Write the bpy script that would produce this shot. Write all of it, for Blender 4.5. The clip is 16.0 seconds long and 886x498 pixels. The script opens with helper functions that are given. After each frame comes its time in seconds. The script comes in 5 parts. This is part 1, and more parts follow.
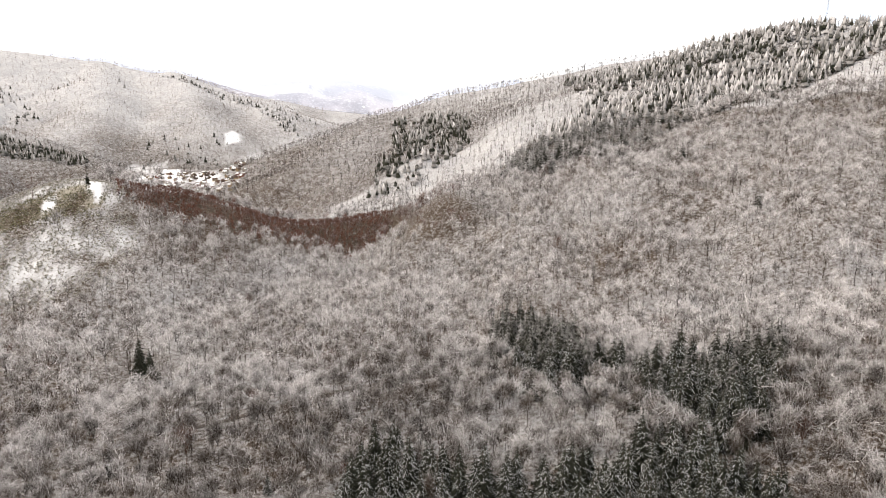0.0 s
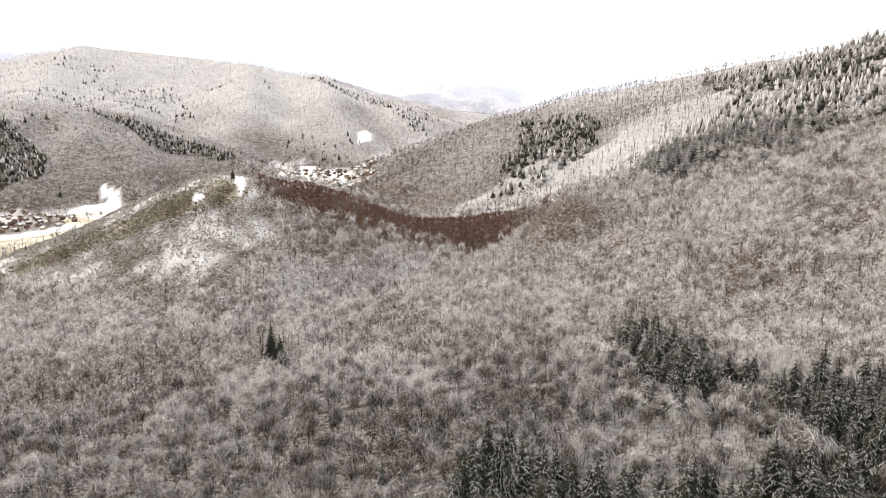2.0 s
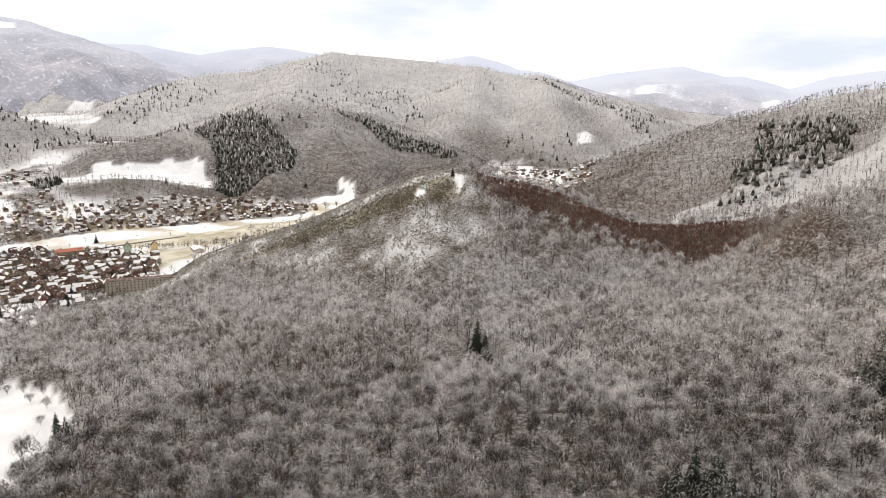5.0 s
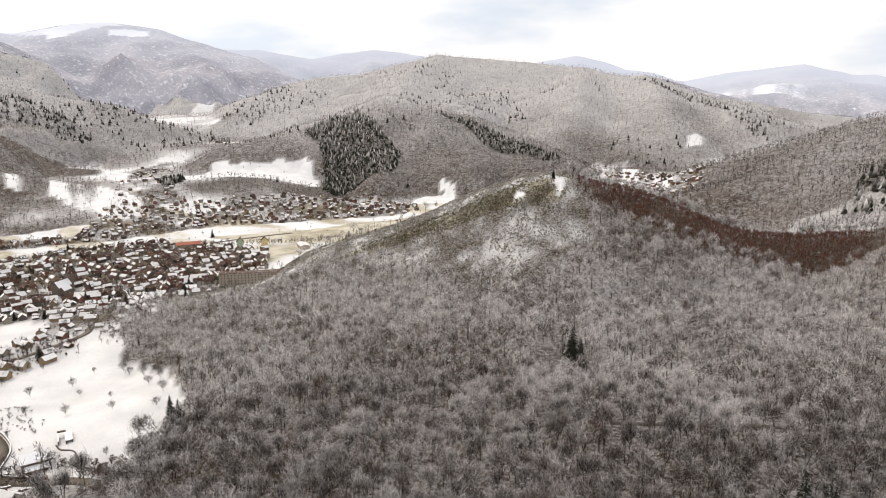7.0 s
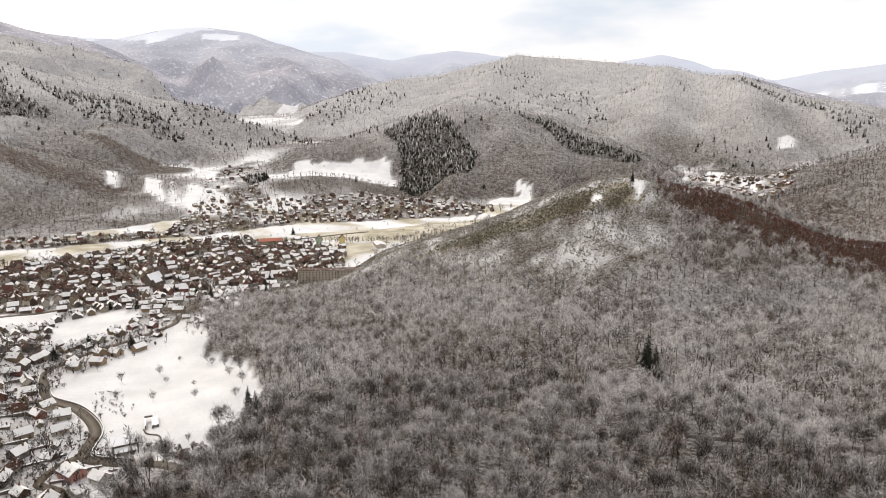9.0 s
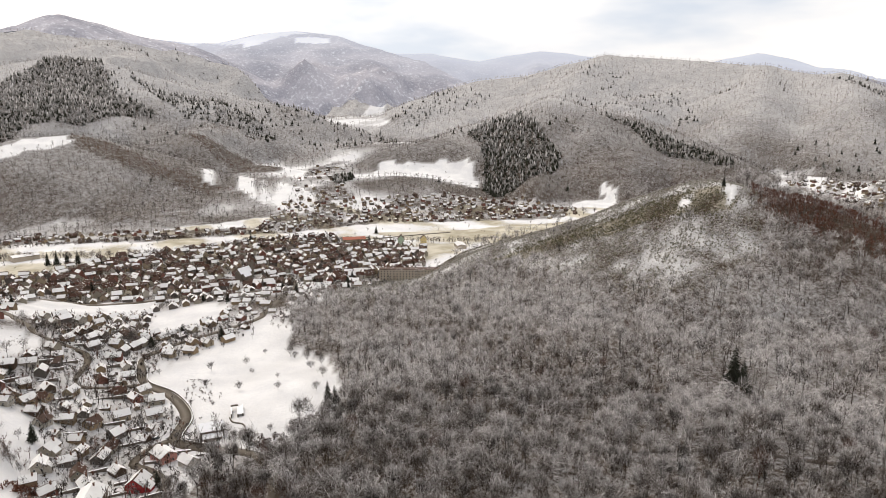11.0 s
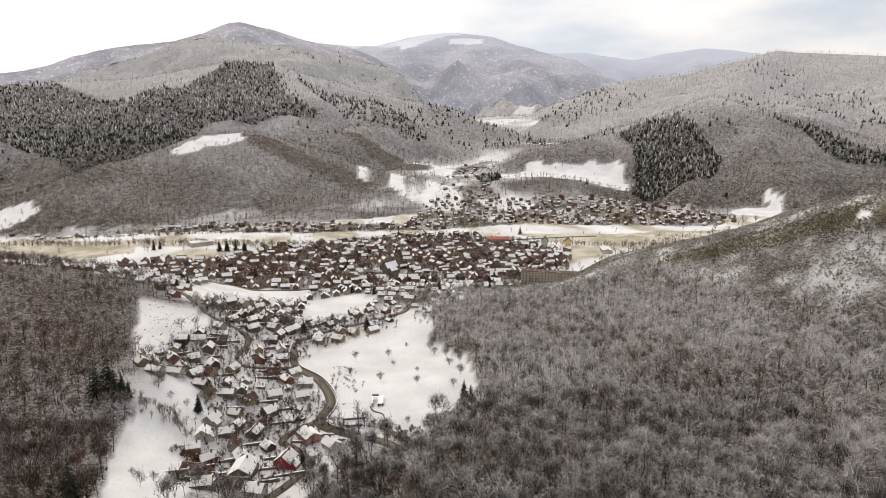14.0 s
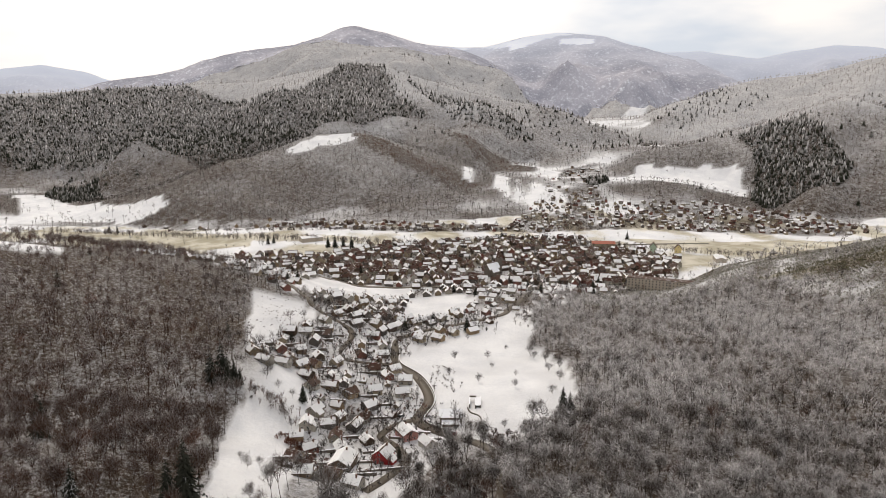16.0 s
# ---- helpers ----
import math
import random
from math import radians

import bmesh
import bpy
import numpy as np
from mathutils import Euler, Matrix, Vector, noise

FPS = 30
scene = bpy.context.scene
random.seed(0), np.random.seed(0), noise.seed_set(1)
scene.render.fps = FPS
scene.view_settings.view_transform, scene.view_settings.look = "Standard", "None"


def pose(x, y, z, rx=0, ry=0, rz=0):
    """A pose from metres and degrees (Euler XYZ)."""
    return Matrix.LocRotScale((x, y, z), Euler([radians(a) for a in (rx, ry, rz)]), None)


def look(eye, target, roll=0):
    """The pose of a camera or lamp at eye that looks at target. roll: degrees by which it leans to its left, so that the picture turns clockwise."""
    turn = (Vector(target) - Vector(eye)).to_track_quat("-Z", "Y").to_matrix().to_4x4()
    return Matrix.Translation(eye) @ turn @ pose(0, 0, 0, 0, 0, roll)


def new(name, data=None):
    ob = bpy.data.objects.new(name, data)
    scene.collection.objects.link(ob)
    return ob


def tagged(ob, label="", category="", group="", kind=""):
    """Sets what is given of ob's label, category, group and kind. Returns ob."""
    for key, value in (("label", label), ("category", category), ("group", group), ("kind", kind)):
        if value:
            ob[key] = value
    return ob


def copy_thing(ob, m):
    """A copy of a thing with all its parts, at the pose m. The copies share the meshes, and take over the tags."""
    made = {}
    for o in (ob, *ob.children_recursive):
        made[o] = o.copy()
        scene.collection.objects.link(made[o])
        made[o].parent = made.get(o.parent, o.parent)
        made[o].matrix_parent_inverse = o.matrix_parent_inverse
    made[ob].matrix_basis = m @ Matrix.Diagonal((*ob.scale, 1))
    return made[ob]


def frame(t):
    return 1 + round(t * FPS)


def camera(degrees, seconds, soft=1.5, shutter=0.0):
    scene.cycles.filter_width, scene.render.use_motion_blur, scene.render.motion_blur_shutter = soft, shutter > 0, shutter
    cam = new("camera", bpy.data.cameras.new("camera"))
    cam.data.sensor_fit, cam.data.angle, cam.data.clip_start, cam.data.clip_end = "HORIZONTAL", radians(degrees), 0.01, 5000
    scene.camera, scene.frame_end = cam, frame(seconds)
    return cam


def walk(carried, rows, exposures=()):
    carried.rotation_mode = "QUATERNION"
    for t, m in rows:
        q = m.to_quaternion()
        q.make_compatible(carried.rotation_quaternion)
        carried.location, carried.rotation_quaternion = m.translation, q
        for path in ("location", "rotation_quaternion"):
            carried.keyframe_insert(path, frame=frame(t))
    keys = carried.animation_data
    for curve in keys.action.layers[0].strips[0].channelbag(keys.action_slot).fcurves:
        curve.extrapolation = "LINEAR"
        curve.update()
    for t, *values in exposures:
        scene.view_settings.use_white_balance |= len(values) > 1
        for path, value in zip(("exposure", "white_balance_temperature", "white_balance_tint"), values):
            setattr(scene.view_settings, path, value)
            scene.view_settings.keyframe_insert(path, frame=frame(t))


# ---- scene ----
EYE = 230.0  # metres above the valley floor
cam = camera(66.35, 16.0, soft=0.5)
# seconds, drift in metres, heading to the left of north, pitch, roll
ROWS = [
    (0.0, 0.00, 0.00, 0.00, 0.004, -11.858, -0.085),
    (0.5, 0.10, 0.24, -0.08, 2.315, -11.836, -0.077),
    (1.0, 0.25, 0.53, -0.19, 4.870, -11.816, -0.052),
    (1.5, 0.40, 0.84, -0.16, 7.689, -11.826, -0.019),
    (2.0, 0.51, 1.16, -0.08, 10.554, -11.823, 0.027),
    (2.5, 0.51, 1.63, -0.19, 13.669, -11.824, 0.094),
    (3.0, 0.54, 2.04, -0.44, 16.845, -11.832, 0.163),
    (3.5, 0.49, 2.47, -0.55, 20.137, -11.846, 0.172),
    (4.0, 0.57, 3.04, -0.50, 23.435, -11.834, 0.178),
    (6.5, 1.57, 5.86, -0.09, 35.154, -11.677, -0.048),
    (7.0, 1.91, 6.22, -0.17, 37.322, -11.660, -0.052),
    (7.5, 2.29, 6.55, -0.25, 39.043, -11.669, -0.112),
    (8.0, 2.58, 6.92, -0.05, 40.655, -11.648, -0.104),
    (8.5, 2.77, 7.24, 0.36, 42.235, -11.628, -0.106),
    (9.0, 2.93, 7.58, 0.78, 43.826, -11.619, -0.091),
    (11.5, 3.57, 9.33, 1.51, 52.688, -11.517, -0.094),
    (12.0, 3.54, 9.62, 1.60, 54.584, -11.509, -0.084),
    (12.5, 3.37, 9.79, 1.64, 56.686, -11.514, -0.053),
    (13.0, 3.01, 10.07, 1.83, 58.869, -11.529, -0.010),
    (13.5, 2.65, 10.36, 2.06, 61.062, -11.542, 0.004),
    (14.0, 2.30, 10.57, 2.15, 63.181, -11.534, 0.036),
    (14.5, 1.84, 10.84, 2.23, 65.394, -11.528, 0.072),
    (15.0, 1.35, 11.08, 2.30, 67.619, -11.504, 0.070),
    (15.5, 0.90, 11.35, 2.37, 69.836, -11.486, 0.094),
    (16.0, 0.45, 11.62, 2.36, 72.029, -11.467, 0.114),
]
walk(cam, [(t, pose(x, y, EYE + z, 0, 0, yaw) @ pose(0, 0, 0, 90 + pitch) @ pose(0, 0, 0, 0, 0, roll)) for t, x, y, z, yaw, pitch, roll in ROWS],
     exposures=[(0.0, -0.14, 7130, 12), (2.0, -0.12, 7130, 12), (4.0, -0.40, 7130, 12), (6.5, -0.66, 7130, 12), (9.0, -0.70, 7130, 12), (12.5, -0.83, 7130, 12), (16.0, -0.96, 7130, 12)])

# ---- light: bright overcast, a veiled sun beyond the town ----
world = bpy.data.worlds.new("overcast_sky")
world.use_nodes = True
scene.world = world
wn, wl = world.node_tree.nodes, world.node_tree.links
wn.clear()
w_out = wn.new("ShaderNodeOutputWorld")
w_bg = wn.new("ShaderNodeBackground")
w_sky = wn.new("ShaderNodeTexSky")
w_sky.sky_type, w_sky.sun_disc = "NISHITA", False
SUN_AZ, SUN_EL = 86.0, 42.0
w_sky.sun_elevation, w_sky.sun_rotation = radians(SUN_EL), radians(-SUN_AZ)
w_sky.dust_density = 4.0
w_scale = wn.new("ShaderNodeMixRGB")
w_scale.blend_type, w_scale.inputs[0].default_value = "MULTIPLY", 1.0
w_scale.inputs[2].default_value = (0.10, 0.10, 0.10, 1)
w_co = wn.new("ShaderNodeTexCoord")
w_map = wn.new("ShaderNodeMapping")
w_map.inputs["Scale"].default_value = (1.6, 1.6, 6.0)
w_noise = wn.new("ShaderNodeTexNoise")
w_noise.inputs["Scale"].default_value = 1.6
w_noise.inputs["Detail"].default_value = 5.0
w_ramp = wn.new("ShaderNodeValToRGB")
w_ramp.color_ramp.elements[0].position, w_ramp.color_ramp.elements[0].color = 0.36, (0.84, 0.97, 1.16, 1)
w_ramp.color_ramp.elements[1].position, w_ramp.color_ramp.elements[1].color = 0.55, (1.36, 1.38, 1.42, 1)
w_mix = wn.new("ShaderNodeMixRGB")
w_mix.inputs[0].default_value = 0.9
wl.new(w_co.outputs["Generated"], w_map.inputs["Vector"])
wl.new(w_map.outputs["Vector"], w_noise.inputs["Vector"])
wl.new(w_noise.outputs["Fac"], w_ramp.inputs["Fac"])
wl.new(w_sky.outputs["Color"], w_scale.inputs[1])
wl.new(w_scale.outputs["Color"], w_mix.inputs[1])
wl.new(w_ramp.outputs["Color"], w_mix.inputs[2])
# the cloud is brighter round the hidden sun
w_dot = wn.new("ShaderNodeVectorMath")
w_dot.operation = "DOT_PRODUCT"
w_dot.inputs[1].default_value = (-math.sin(radians(SUN_AZ)) * math.cos(radians(SUN_EL)), math.cos(radians(SUN_AZ)) * math.cos(radians(SUN_EL)), math.sin(radians(SUN_EL)))
wl.new(w_co.outputs["Generated"], w_dot.inputs[0])
w_pos = wn.new("ShaderNodeMath")
w_pos.operation = "MAXIMUM"
wl.new(w_dot.outputs["Value"], w_pos.inputs[0])
w_pow = wn.new("ShaderNodeMath")
w_pow.operation = "POWER"
w_pow.inputs[1].default_value = 4.0
wl.new(w_pos.outputs[0], w_pow.inputs[0])
w_gain = wn.new("ShaderNodeMath")
w_gain.operation = "MULTIPLY_ADD"
w_gain.inputs[1].default_value, w_gain.inputs[2].default_value = 0.60, 1.42
wl.new(w_pow.outputs[0], w_gain.inputs[0])
wl.new(w_gain.outputs[0], w_bg.inputs["Strength"])
wl.new(w_mix.outputs["Color"], w_bg.inputs["Color"])
wl.new(w_bg.outputs["Background"], w_out.inputs["Surface"])

sun = new("sun", bpy.data.lights.new("sun", "SUN"))
sun.data.energy, sun.data.angle, sun.data.color = 2.5, radians(8), (1.0, 0.92, 0.81)
sun_to = Vector((-math.sin(radians(SUN_AZ)) * math.cos(radians(SUN_EL)), math.cos(radians(SUN_AZ)) * math.cos(radians(SUN_EL)), math.sin(radians(SUN_EL))))
sun.matrix_world = look(sun_to * 1000, (0, 0, 0))

# ---- materials ----
def material(name, rough=0.9):
    m = bpy.data.materials.new(name)
    m.use_nodes = True
    n, l = m.node_tree.nodes, m.node_tree.links
    b = n["Principled BSDF"]
    b.inputs["Roughness"].default_value = rough
    b.inputs["Specular IOR Level"].default_value = 0.2 if rough < 0.8 else 0.03
    return m, n, l, b


def mix(n, l, fac, a, b, mode="MIX"):
    """A colour mix node; each input is a socket, a number or a colour."""
    k = n.new("ShaderNodeMixRGB")
    k.blend_type = mode
    for i, v in enumerate((fac, a, b)):
        if isinstance(v, bpy.types.NodeSocket):
            l.new(v, k.inputs[i])
        elif isinstance(v, (int, float)):
            k.inputs[i].default_value = v if i == 0 else (v, v, v, 1)
        else:
            k.inputs[i].default_value = (*v, 1)
    return k.outputs[0]


def maths(n, l, op, *args, clamp=False):
    k = n.new("ShaderNodeMath")
    k.operation, k.use_clamp = op, clamp
    for i, v in enumerate(args):
        if isinstance(v, bpy.types.NodeSocket):
            l.new(v, k.inputs[i])
        else:
            k.inputs[i].default_value = v
    return k.outputs[0]


def noise_node(n, l, scale, detail=4.0, rough=0.55, vector=None):
    k = n.new("ShaderNodeTexNoise")
    k.inputs["Scale"].default_value, k.inputs["Detail"].default_value, k.inputs["Roughness"].default_value = scale, detail, rough
    if vector is None:
        g = n.new("ShaderNodeNewGeometry")
        vector = g.outputs["Position"]
    l.new(vector, k.inputs["Vector"])
    return k.outputs["Fac"]


def ramp(n, l, fac, lo, hi):
    k = n.new("ShaderNodeMapRange")
    k.inputs["From Min"].default_value, k.inputs["From Max"].default_value = lo, hi
    k.interpolation_type = "SMOOTHSTEP"
    l.new(fac, k.inputs["Value"])
    return k.outputs["Result"]


def bump(n, l, b, height, strength, distance):
    k = n.new("ShaderNodeBump")
    k.inputs["Strength"].default_value, k.inputs["Distance"].default_value = strength, distance
    l.new(height, k.inputs["Height"])
    l.new(k.outputs["Normal"], b.inputs["Normal"])


SNOW = (0.84, 0.85, 0.87)


def ground_material():
    """Snow over leaf litter in the woods, thin over grass in the meadows. cover: r litter, g meadow grass, b far slopes."""
    m, n, l, b = material("snowy_ground", 0.85)
    a = n.new("ShaderNodeAttribute")
    a.attribute_name = "cover"
    s = n.new("ShaderNodeSeparateColor")
    l.new(a.outputs["Color"], s.inputs["Color"])
    fine, broad, grain = noise_node(n, l, 0.45, 5), noise_node(n, l, 0.03, 4), noise_node(n, l, 1.8, 4)
    litter = mix(n, l, broad, (0.048, 0.033, 0.022), (0.105, 0.073, 0.050))
    litter = mix(n, l, ramp(n, l, grain, 0.35, 0.75), litter, (0.022, 0.016, 0.012))
    grass = mix(n, l, ramp(n, l, broad, 0.35, 0.65), (0.36, 0.325, 0.245), (0.58, 0.54, 0.45))
    mottle = maths(n, l, "ADD", maths(n, l, "MULTIPLY", fine, 0.9), maths(n, l, "MULTIPLY", grain, 0.8))
    mottle = maths(n, l, "MULTIPLY", maths(n, l, "SUBTRACT", mottle, 0.85), 2.2)
    clump = noise_node(n, l, 0.11, 5, 0.7)
    mottle = maths(n, l, "ADD", mottle, maths(n, l, "MULTIPLY", maths(n, l, "MULTIPLY", maths(n, l, "SUBTRACT", clump, 0.5), 1.3), s.outputs[2]))
    bare = maths(n, l, "MULTIPLY", maths(n, l, "ADD", s.outputs[0], maths(n, l, "MULTIPLY", mottle, s.outputs[0])), 1.0, clamp=True)
    edge = ramp(n, l, maths(n, l, "ADD", s.outputs[0], maths(n, l, "MULTIPLY", maths(n, l, "SUBTRACT", clump, 0.5), 0.5)), 0.20, 0.40)
    bare = mix(n, l, s.outputs[2], bare, maths(n, l, "MULTIPLY", bare, edge))
    level = maths(n, l, "ADD", maths(n, l, "MULTIPLY", fine, 0.7), maths(n, l, "MULTIPLY", broad, 0.45))
    green = ramp(n, l, maths(n, l, "ADD", level, maths(n, l, "SUBTRACT", s.outputs[1], 0.95)), -0.02, 0.25)
    snow = mix(n, l, ramp(n, l, maths(n, l, "ADD", maths(n, l, "MULTIPLY", broad, 0.6), maths(n, l, "MULTIPLY", fine, 0.4)), 0.35, 0.65), (0.64, 0.64, 0.655), (0.80, 0.795, 0.795))
    c = mix(n, l, green, snow, grass)
    c = mix(n, l, bare, c, litter)
    l.new(c, b.inputs["Base Color"])
    bump(n, l, b, fine, 0.5, 0.6)
    return m


def wood_material(name, bark, bark2, frost_bias=0.0, spread=0.66):
    """Bare twigs, part of them rimed. tree: r frost, with shading painted in on round crowns, g a number for each tree,
    b red-brown twigs.
    """
    m, n, l, b = material(name, 0.95)
    a = n.new("ShaderNodeAttribute")
    a.attribute_name = "tree"
    s = n.new("ShaderNodeSeparateColor")
    l.new(a.outputs["Color"], s.inputs["Color"])
    g = n.new("ShaderNodeNewGeometry")
    isl = g.outputs["Random Per Island"]
    c = mix(n, l, s.outputs[1], bark, bark2)
    c = mix(n, l, s.outputs[2], c, (0.185, 0.072, 0.045))
    c = mix(n, l, maths(n, l, "MULTIPLY", maths(n, l, "FRACT", maths(n, l, "MULTIPLY", isl, 7.3)), 0.4), c, (0.018, 0.013, 0.010))
    f = maths(n, l, "ADD", maths(n, l, "ADD", s.outputs[0], frost_bias), maths(n, l, "MULTIPLY", maths(n, l, "SUBTRACT", isl, 0.5), spread), clamp=True)
    f = maths(n, l, "MULTIPLY", f, maths(n, l, "SUBTRACT", 1.0, maths(n, l, "MULTIPLY", s.outputs[2], 0.92)))
    c = mix(n, l, f, c, (0.72, 0.685, 0.675))
    l.new(c, b.inputs["Base Color"])
    return m


def far_wood_material():
    """Woods too far off to show single twigs, their colours paled by painted haze. tree: r frost with painted crown
    shading, g a number for each tree, b red-brown twigs.
    """
    m, n, l, b = material("far_woods", 0.95)
    a = n.new("ShaderNodeAttribute")
    a.attribute_name = "tree"
    s = n.new("ShaderNodeSeparateColor")
    l.new(a.outputs["Color"], s.inputs["Color"])
    # much lighter than near bark: haze mixed into the base colour
    c = mix(n, l, s.outputs[1], (0.12, 0.090, 0.075), (0.23, 0.18, 0.15))
    c = mix(n, l, maths(n, l, "MULTIPLY", s.outputs[2], 0.8), c, (0.19, 0.085, 0.06))
    c = mix(n, l, ramp(n, l, s.outputs[0], 0.15, 1.0), c, (0.70, 0.68, 0.67))
    l.new(c, b.inputs["Base Color"])
    return m


def plain_material(name, c1, c2, scale=1.0, rough=0.85, by_object=0.0, bump_by=0.0):
    m, n, l, b = material(name, rough)
    f = noise_node(n, l, scale, 5)
    f2 = noise_node(n, l, scale * 0.13, 3)
    c = mix(n, l, maths(n, l, "ADD", maths(n, l, "MULTIPLY", f, 0.6), maths(n, l, "MULTIPLY", f2, 0.4)), c1, c2)
    if by_object:
        o = n.new("ShaderNodeObjectInfo")
        h = n.new("ShaderNodeHueSaturation")
        l.new(maths(n, l, "ADD", 1 - by_object, maths(n, l, "MULTIPLY", o.outputs["Random"], 2 * by_object)), h.inputs["Value"])
        l.new(c, h.inputs["Color"])
        c = h.outputs["Color"]
    l.new(c, b.inputs["Base Color"])
    if bump_by:
        bump(n, l, b, f, bump_by, 0.1)
    return m


def distance_material():
    """Far ranges with winter haze painted in: pale woods, clearings and snow."""
    m, n, l, b = material("hazy_distance", 1.0)
    a = n.new("ShaderNodeAttribute")
    a.attribute_name = "cover"
    s = n.new("ShaderNodeSeparateColor")
    l.new(a.outputs["Color"], s.inputs["Color"])
    fine, broad = noise_node(n, l, 0.05, 6, 0.7), noise_node(n, l, 0.004, 5)
    wood = mix(n, l, ramp(n, l, broad, 0.40, 0.62), (0.085, 0.070, 0.080), (0.30, 0.27, 0.28))
    wood = mix(n, l, ramp(n, l, fine, 0.42, 0.78), wood, (0.46, 0.44, 0.46))
    c = mix(n, l, ramp(n, l, maths(n, l, "ADD", s.outputs[0], maths(n, l, "MULTIPLY", maths(n, l, "SUBTRACT", fine, 0.5), 1.3)), 0.05, 0.55), (0.85, 0.86, 0.88), wood)
    # haze painted by distance: base fades to grey, bluish glow grows
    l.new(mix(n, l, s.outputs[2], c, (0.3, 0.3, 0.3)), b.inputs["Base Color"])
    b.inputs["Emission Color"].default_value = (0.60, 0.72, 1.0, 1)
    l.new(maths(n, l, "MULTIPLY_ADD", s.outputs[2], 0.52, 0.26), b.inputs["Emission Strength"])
    return m


def wall_material(name, by_island):
    """Rendered walls in the village's colours, a colour for each house."""
    m, n, l, b = material(name, 0.9)
    if by_island:
        r = n.new("ShaderNodeNewGeometry").outputs["Random Per Island"]
    else:
        r = n.new("ShaderNodeObjectInfo").outputs["Random"]
    k = n.new("ShaderNodeValToRGB")
    k.color_ramp.interpolation = "CONSTANT"
    tones = [(0.30, 0.27, 0.22), (0.42, 0.39, 0.34), (0.20, 0.15, 0.10), (0.34, 0.28, 0.20), (0.22, 0.10, 0.08), (0.12, 0.105, 0.095), (0.30, 0.22, 0.14), (0.075, 0.052, 0.038)]
    e = k.color_ramp.elements
    e[0].color, e[1].position, e[1].color = (*tones[0], 1), 1 / len(tones), (*tones[1], 1)
    for i in range(2, len(tones)):
        e.new(i / len(tones)).color = (*tones[i], 1)
    l.new(r, k.inputs["Fac"])
    f = noise_node(n, l, 0.8, 5)
    c = mix(n, l, maths(n, l, "MULTIPLY", ramp(n, l, f, 0.4, 0.8), 0.35), k.outputs["Color"], (0.16, 0.14, 0.12))
    l.new(c, b.inputs["Base Color"])
    return m


def tile_material(name, by_island):
    m, n, l, b = material(name, 0.8)
    r = n.new("ShaderNodeNewGeometry").outputs["Random Per Island"] if by_island else n.new("ShaderNodeObjectInfo").outputs["Random"]
    c = mix(n, l, r, (0.075, 0.040, 0.029), (0.115, 0.080, 0.066))
    f = noise_node(n, l, 0.5, 4)
    c = mix(n, l, ramp(n, l, f, 0.60, 0.66), c, (0.7, 0.71, 0.73))
    l.new(c, b.inputs["Base Color"])
    return m


M_GROUND = ground_material()
M_DISTANCE = distance_material()
M_TWIG = wood_material("rimed_twigs", (0.015, 0.010, 0.007), (0.058, 0.038, 0.024))
M_NEEDLE = wood_material("snowy_needles", (0.020, 0.023, 0.017), (0.040, 0.041, 0.029), -0.10, 0.5)
M_FAR_WOOD = far_wood_material()
M_SHRUB = wood_material("evergreen_scrub", (0.085, 0.080, 0.030), (0.20, 0.18, 0.075))
M_BARK = plain_material("dark_bark", (0.055, 0.045, 0.038), (0.11, 0.09, 0.075), 1.5, 0.95)
M_WALL, M_WALL_TOWN = wall_material("house_render", False), wall_material("town_render", True)
M_TILE, M_TILE_TOWN = tile_material("roof_tiles", False), tile_material("town_tiles", True)
M_SNOW = plain_material("settled_snow", (0.80, 0.81, 0.84), (0.88, 0.88, 0.89), 0.7, 0.8, bump_by=0.2)
M_ROOF_SNOW = plain_material("thin_roof_snow", (0.62, 0.61, 0.60), (0.86, 0.86, 0.86), 0.30, 0.8, 0.10)
M_GLASS = plain_material("dark_window", (0.02, 0.022, 0.025), (0.05, 0.05, 0.055), 0.6, 0.25)
M_FRAME = plain_material("window_frame", (0.55, 0.54, 0.50), (0.7, 0.69, 0.66), 2.0, 0.6)
M_STONE = plain_material("old_stone", (0.10, 0.082, 0.068), (0.20, 0.17, 0.145), 0.9, 0.9, 0.15, 0.4)
M_BRICK = plain_material("brown_brick", (0.13, 0.075, 0.055), (0.20, 0.12, 0.09), 1.2, 0.9)
M_ROAD = plain_material("wet_asphalt", (0.060, 0.047, 0.034), (0.130, 0.104, 0.076), 0.25, 0.55)
M_TRACK = plain_material("track_mud", (0.030, 0.022, 0.016), (0.16, 0.14, 0.125), 0.35, 0.9)
M_TIMBER = plain_material("weathered_timber", (0.10, 0.07, 0.05), (0.18, 0.14, 0.11), 1.4, 0.9)
M_STEEL = plain_material("grey_steel", (0.18, 0.18, 0.19), (0.26, 0.26, 0.27), 1.0, 0.5)

# ---- the lie of the land ----
def lattice(ix, iy, seed):
    h = (ix.astype(np.int64) * 374761393 + iy.astype(np.int64) * 668265263 + seed * 144665) & 0x7FFFFFFF
    h = ((h ^ (h >> 13)) * 1274126177) & 0x7FFFFFFF
    return ((h ^ (h >> 16)) & 0xFFFF) / 65535.0


